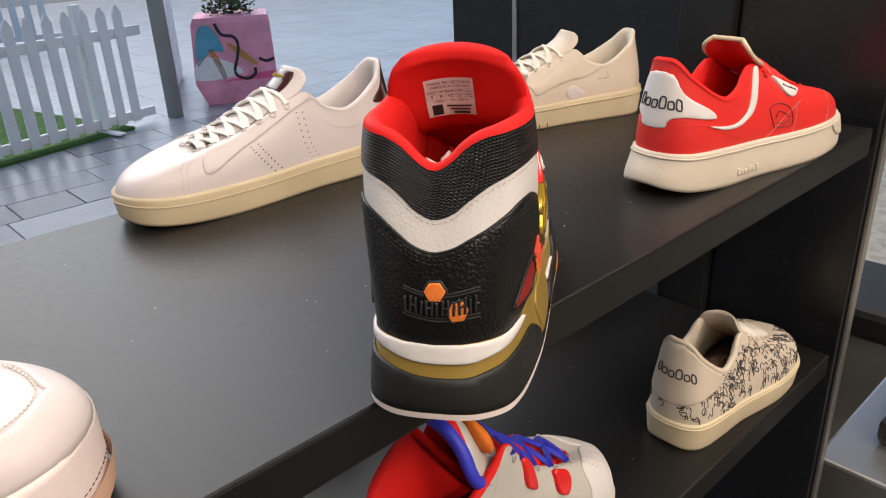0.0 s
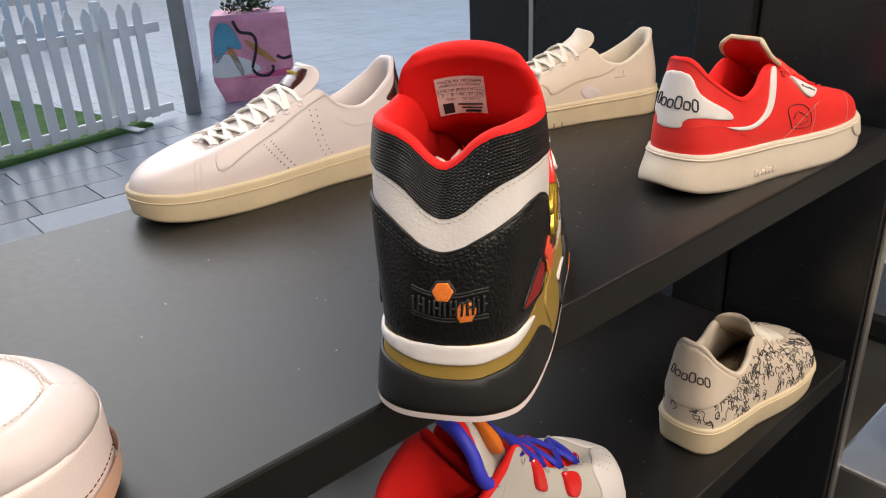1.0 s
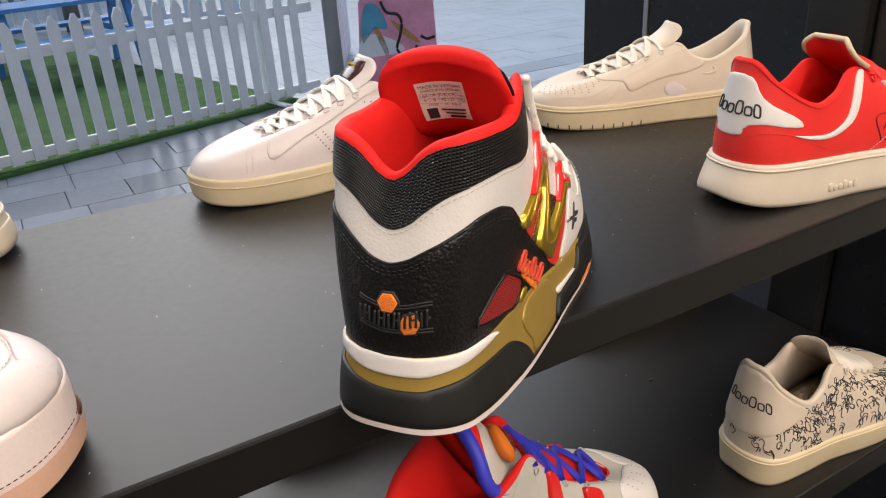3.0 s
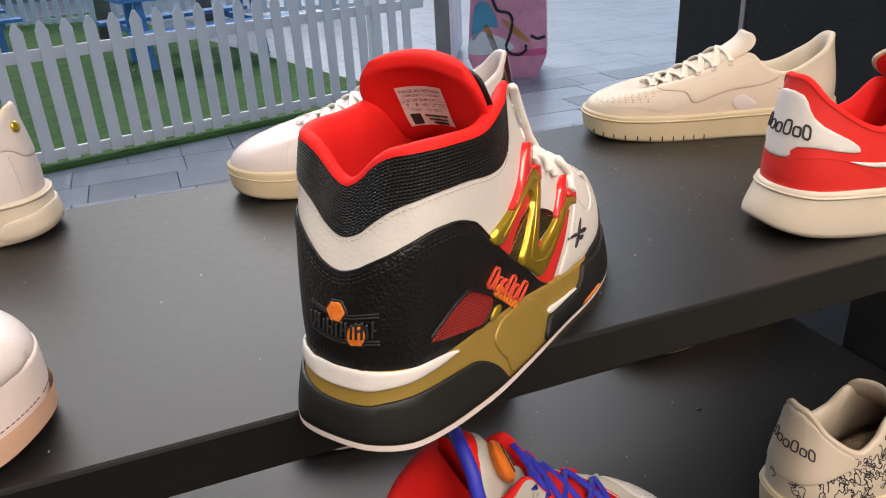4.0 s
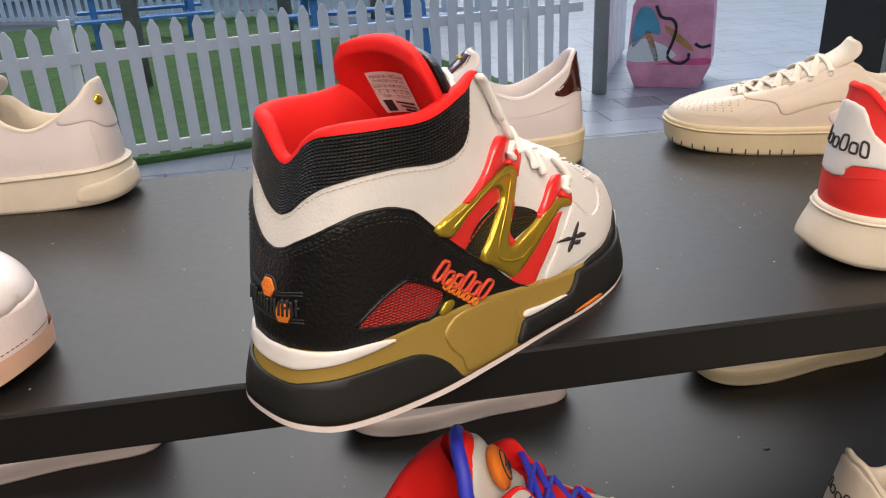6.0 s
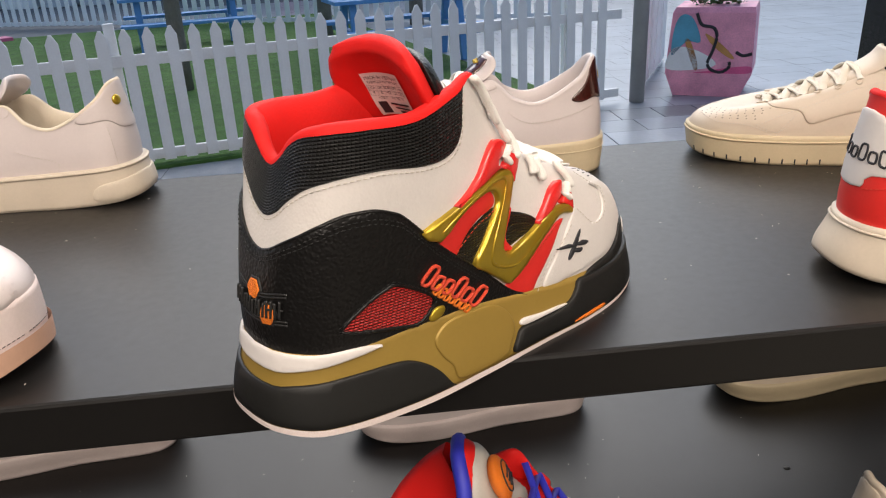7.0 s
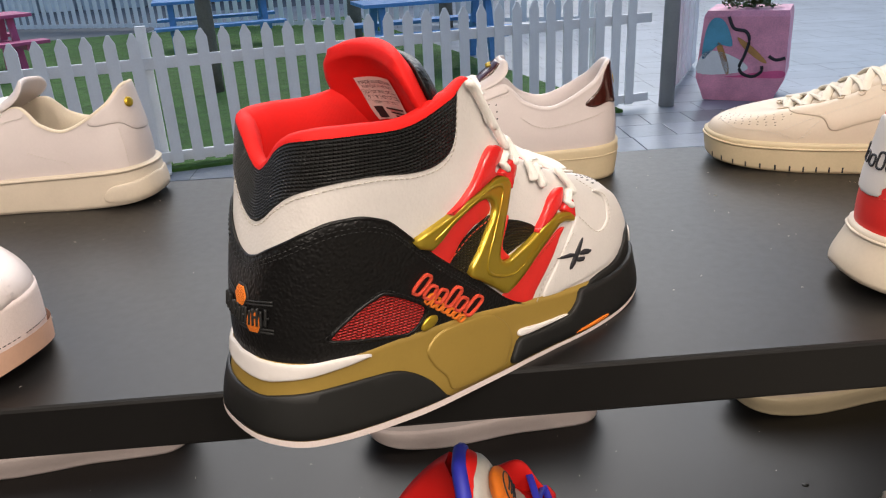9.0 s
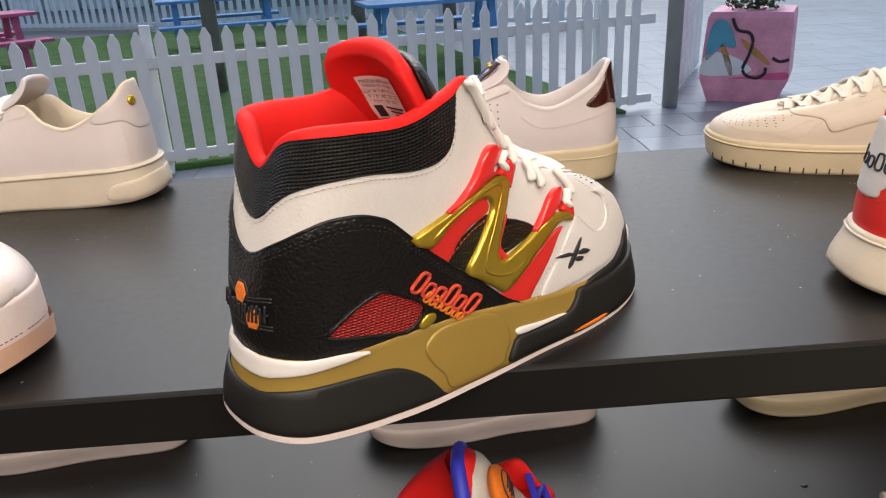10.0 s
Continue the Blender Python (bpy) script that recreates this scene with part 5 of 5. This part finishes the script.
decal("paint_patch", [(-.25, .50), (-.20, .59), (-.12, .56), (-.06, .40), (-.16, .40), (-.26, .30)], M_skyblue)
decal("paint_patch", [(-.17, .40), (-.13, .40), (-.07, .24), (-.09, .20)], M_ochre)
decal("paint_patch", [(-.03, .46), (.08, .39), (.18, .29), (.14, .29), (.02, .38)], M_ochre)
decal("paint_patch", [(-.29, .20), (-.26, .34), (-.16, .36), (-.02, .31), (.06, .24), (-.06, .20)], M_picket)
decal("paint_patch", [(.0, .19), (.1, .21), (.29, .23), (.29, .18), (.1, .175), (-.1, .175)], M_magenta)
curve = crom([(-.10, .60), (-.06, .52), (.02, .50), (.05, .44), (.03, .34), (0, .25), (.03, .20), (.10, .185), (.15, .22), (.15, .26)], 5)
geo("painted_line", tube_geo([(x, -.2405, z) for x, z in curve], .012, n=6, flat=1), M_dark, planter)
geo("painted_line", tube_geo([(x, -.2405, z) for x, z in crom([(.19, .33), (.24, .305), (.30, .32)], 5)], .012, n=6), M_dark, planter)
rng = random.Random(8)
LV, LF = [], []
for i in range(420):
    a, r = rng.uniform(0, 6.28), rng.uniform(0, .2)
    c = Vector((.02 + r * math.cos(a), r * math.sin(a) * .8, .64 + rng.uniform(0, .28) * (1 - r * 2)))
    q = Euler((rng.uniform(-1, 1), rng.uniform(-1, 1), rng.uniform(0, 6.28))).to_matrix()
    o = len(LV)
    for x, y, z in ((0, -.03, 0), (.014, 0, .004), (0, .03, 0), (-.014, 0, .004)):
        LV.append(c + q @ Vector((x, y, z)))
    LF.append((o, o + 1, o + 2, o + 3))
tagged(geo("foliage", (LV, LF), M_leaf, planter, "dense green leaves", False), kind="stuff")


def picnic_table(x, y, ang, material, label):
    t = thing("picnic_table", pose(x, y, FZ, 0, 0, ang), label, "table")
    for i in range(4):
        one_box("plank", (-.75, -.32 + i * .165, .62, .75, -.17 + i * .165, .655), material, t, .004)
    for s in (-1, 1):
        one_box("bench_seat", (-.75, s * .62 - .12, .36, .75, s * .62 + .12, .395), material, t, .004)
        one_box("trestle", (s * .55 - .03, -.68, .30, s * .55 + .03, .68, .36), material, t, .004)
        for k in (-1, 1):
            bm = bmesh.new()
            box(bm, -.035, -.03, 0, .035, .03, .66, .004, pose(s * .55, k * .32, 0) @ pose(0, 0, 0, k * 14, 0, 0))
            part("leg", bm, material, t)
    return t


picnic_table(0.55, 7.6, 14, M_tableblue, "blue painted timber picnic table on the turf")
picnic_table(-2.0, 9.6, 14, M_tableblue, "blue painted timber picnic table far across the turf")
picnic_table(-4.6, 8.4, 40, M_tablepink, "pink painted picnic table on the turf")

pl2 = thing("planter", pose(-2.75, 4.6, FZ, 0, 0, 20), "blue and pink painted planter with a shrub behind the fence", "planter")
V, F = facet("body", [(0, sqr(.24, .24)), (.2, sqr(.32, .28)), (.62, sqr(.28, .26))], M_pink, None, "", "")
geo("body", (V, F), M_pink, pl2, smooth=False)
geo("paint_patch", ([(.05, -.285, .22), (.322, -.285, .22), (.285, -.268, .6), (.12, -.268, .6)], [(0, 1, 2, 3)]), M_tableblue, pl2, smooth=False)
tagged(geo("foliage", ([v + Vector((0, 0, -.02)) for v in LV], LF), M_leaf, pl2, "dense green leaves", False), kind="stuff")


def tree(x, y, h, r):
    t = thing("tree", pose(x, y, FZ), "slim grey tree trunk in the play area", "tree")
    P = [(0.03 * math.sin(z * 2.1 + x), 0.03 * math.cos(z * 1.7 + y), z * h) for z in np.linspace(0, 1, 10)]
    geo("trunk", tube_geo(P, np.linspace(r, r * .6, 10), n=14), M_bark, t)
    rg = random.Random(int(x * 10))
    for i in range(4):
        a = rg.uniform(0, 6.28)
        b = P[6 + i % 3]
        geo("limb", tube_geo([b, (b[0] + .4 * math.cos(a), b[1] + .4 * math.sin(a), b[2] + .5), (b[0] + .8 * math.cos(a), b[1] + .8 * math.sin(a), b[2] + 1.2)], [r * .4, r * .3, r * .12], n=8), M_bark, t)
    V, F = [], []
    for i in range(500):
        a, e, q = rg.uniform(0, 6.28), rg.uniform(-.6, 1.2), rg.uniform(.3, 1.1)
        c = Vector((q * math.cos(a), q * math.sin(a), h + .4 + e * .8))
        m3 = Euler((rg.uniform(-1, 1), rg.uniform(-1, 1), a)).to_matrix()
        o = len(V)
        V += [c + m3 @ Vector(w) for w in ((0, -.09, 0), (.04, 0, .01), (0, .09, 0), (-.04, 0, .01))]
        F.append((o, o + 1, o + 2, o + 3))
    tagged(geo("crown", (V, F), M_leaf, t, "", False), kind="stuff")


tree(-1.45, 6.6, 3.0, .075)
tree(-0.3, 9.4, 3.2, .09)
tree(0.9, 10.8, 3.2, .1)

# far shopfronts that close the mall
for nm, dims, mm, lab in (("backdrop", (-22, 20, FZ, 3, 20.4, 6), M_glassy, "pale far shopfronts across the mall"), ("backdrop", (3.02, 22, FZ, 30, 22.4, 1.2), M_brownwood, "dark brown far shop counters")):
    tagged(one_box(nm, dims, mm, None, 0), lab, "shopfront", kind="structure")
rg = random.Random(3)
for i in range(26):
    x = -18 + i * .85
    col = rg.choice((M_tablepink, M_glassy, M_brownwood, M_picket, M_skyblue, M_picket))
    w, h = rg.uniform(.3, .7), rg.uniform(.8, 2.6)
    tagged(one_box("shop_display", (x, 18.4, FZ, x + w, 18.9, FZ + h), col, None, .02), "coloured far shop display block across the mall", "display")

# paving slabs nearest the stand
slab_meshes = []
for w, d in ((.595, .295), (.445, .295), (.295, .295)):
    bm = bmesh.new()
    box(bm, 0, 0, -.02, w, d, 0, .003)
    slab_meshes.append((w + .005, bm_mesh("slab", bm, M_tile)))
rg = random.Random(12)
count = 0
pave = tagged(one_box("pavement", (-4.5, .52, FZ - .03, 10.2, 16.2, FZ - .0115), M_joint, None, 0), "blue-grey slate paving slabs", "paving", kind="structure")
far = []
y = .6
while y < 16:
    x = -3.6 + rg.uniform(-.3, 0)
    while x < 9.6:
        w, me = rg.choice(slab_meshes)
        if x > -2.6 and (y < 3.6 or x > 0.2) and count < 300 and not (x > 1.0 and y < 1.3):
            ob = put("slab", me, pave)
            ob.location = (x, y, FZ + rg.uniform(-.0015, .0015))
            count += 1
        elif not (x > .9 and y < 1.3):
            z = FZ + rg.uniform(-.0015, .0)
            o = [(x, y, z), (x + w - .005, y, z), (x + w - .005, y + .295, z), (x, y + .295, z)]
            far.append((o, [(0, 1, 2, 3)]))
        x += w
    y += .3
tagged(geo("far_slabs", join_geo(far), M_tile, pave, "", False), kind="stuff")
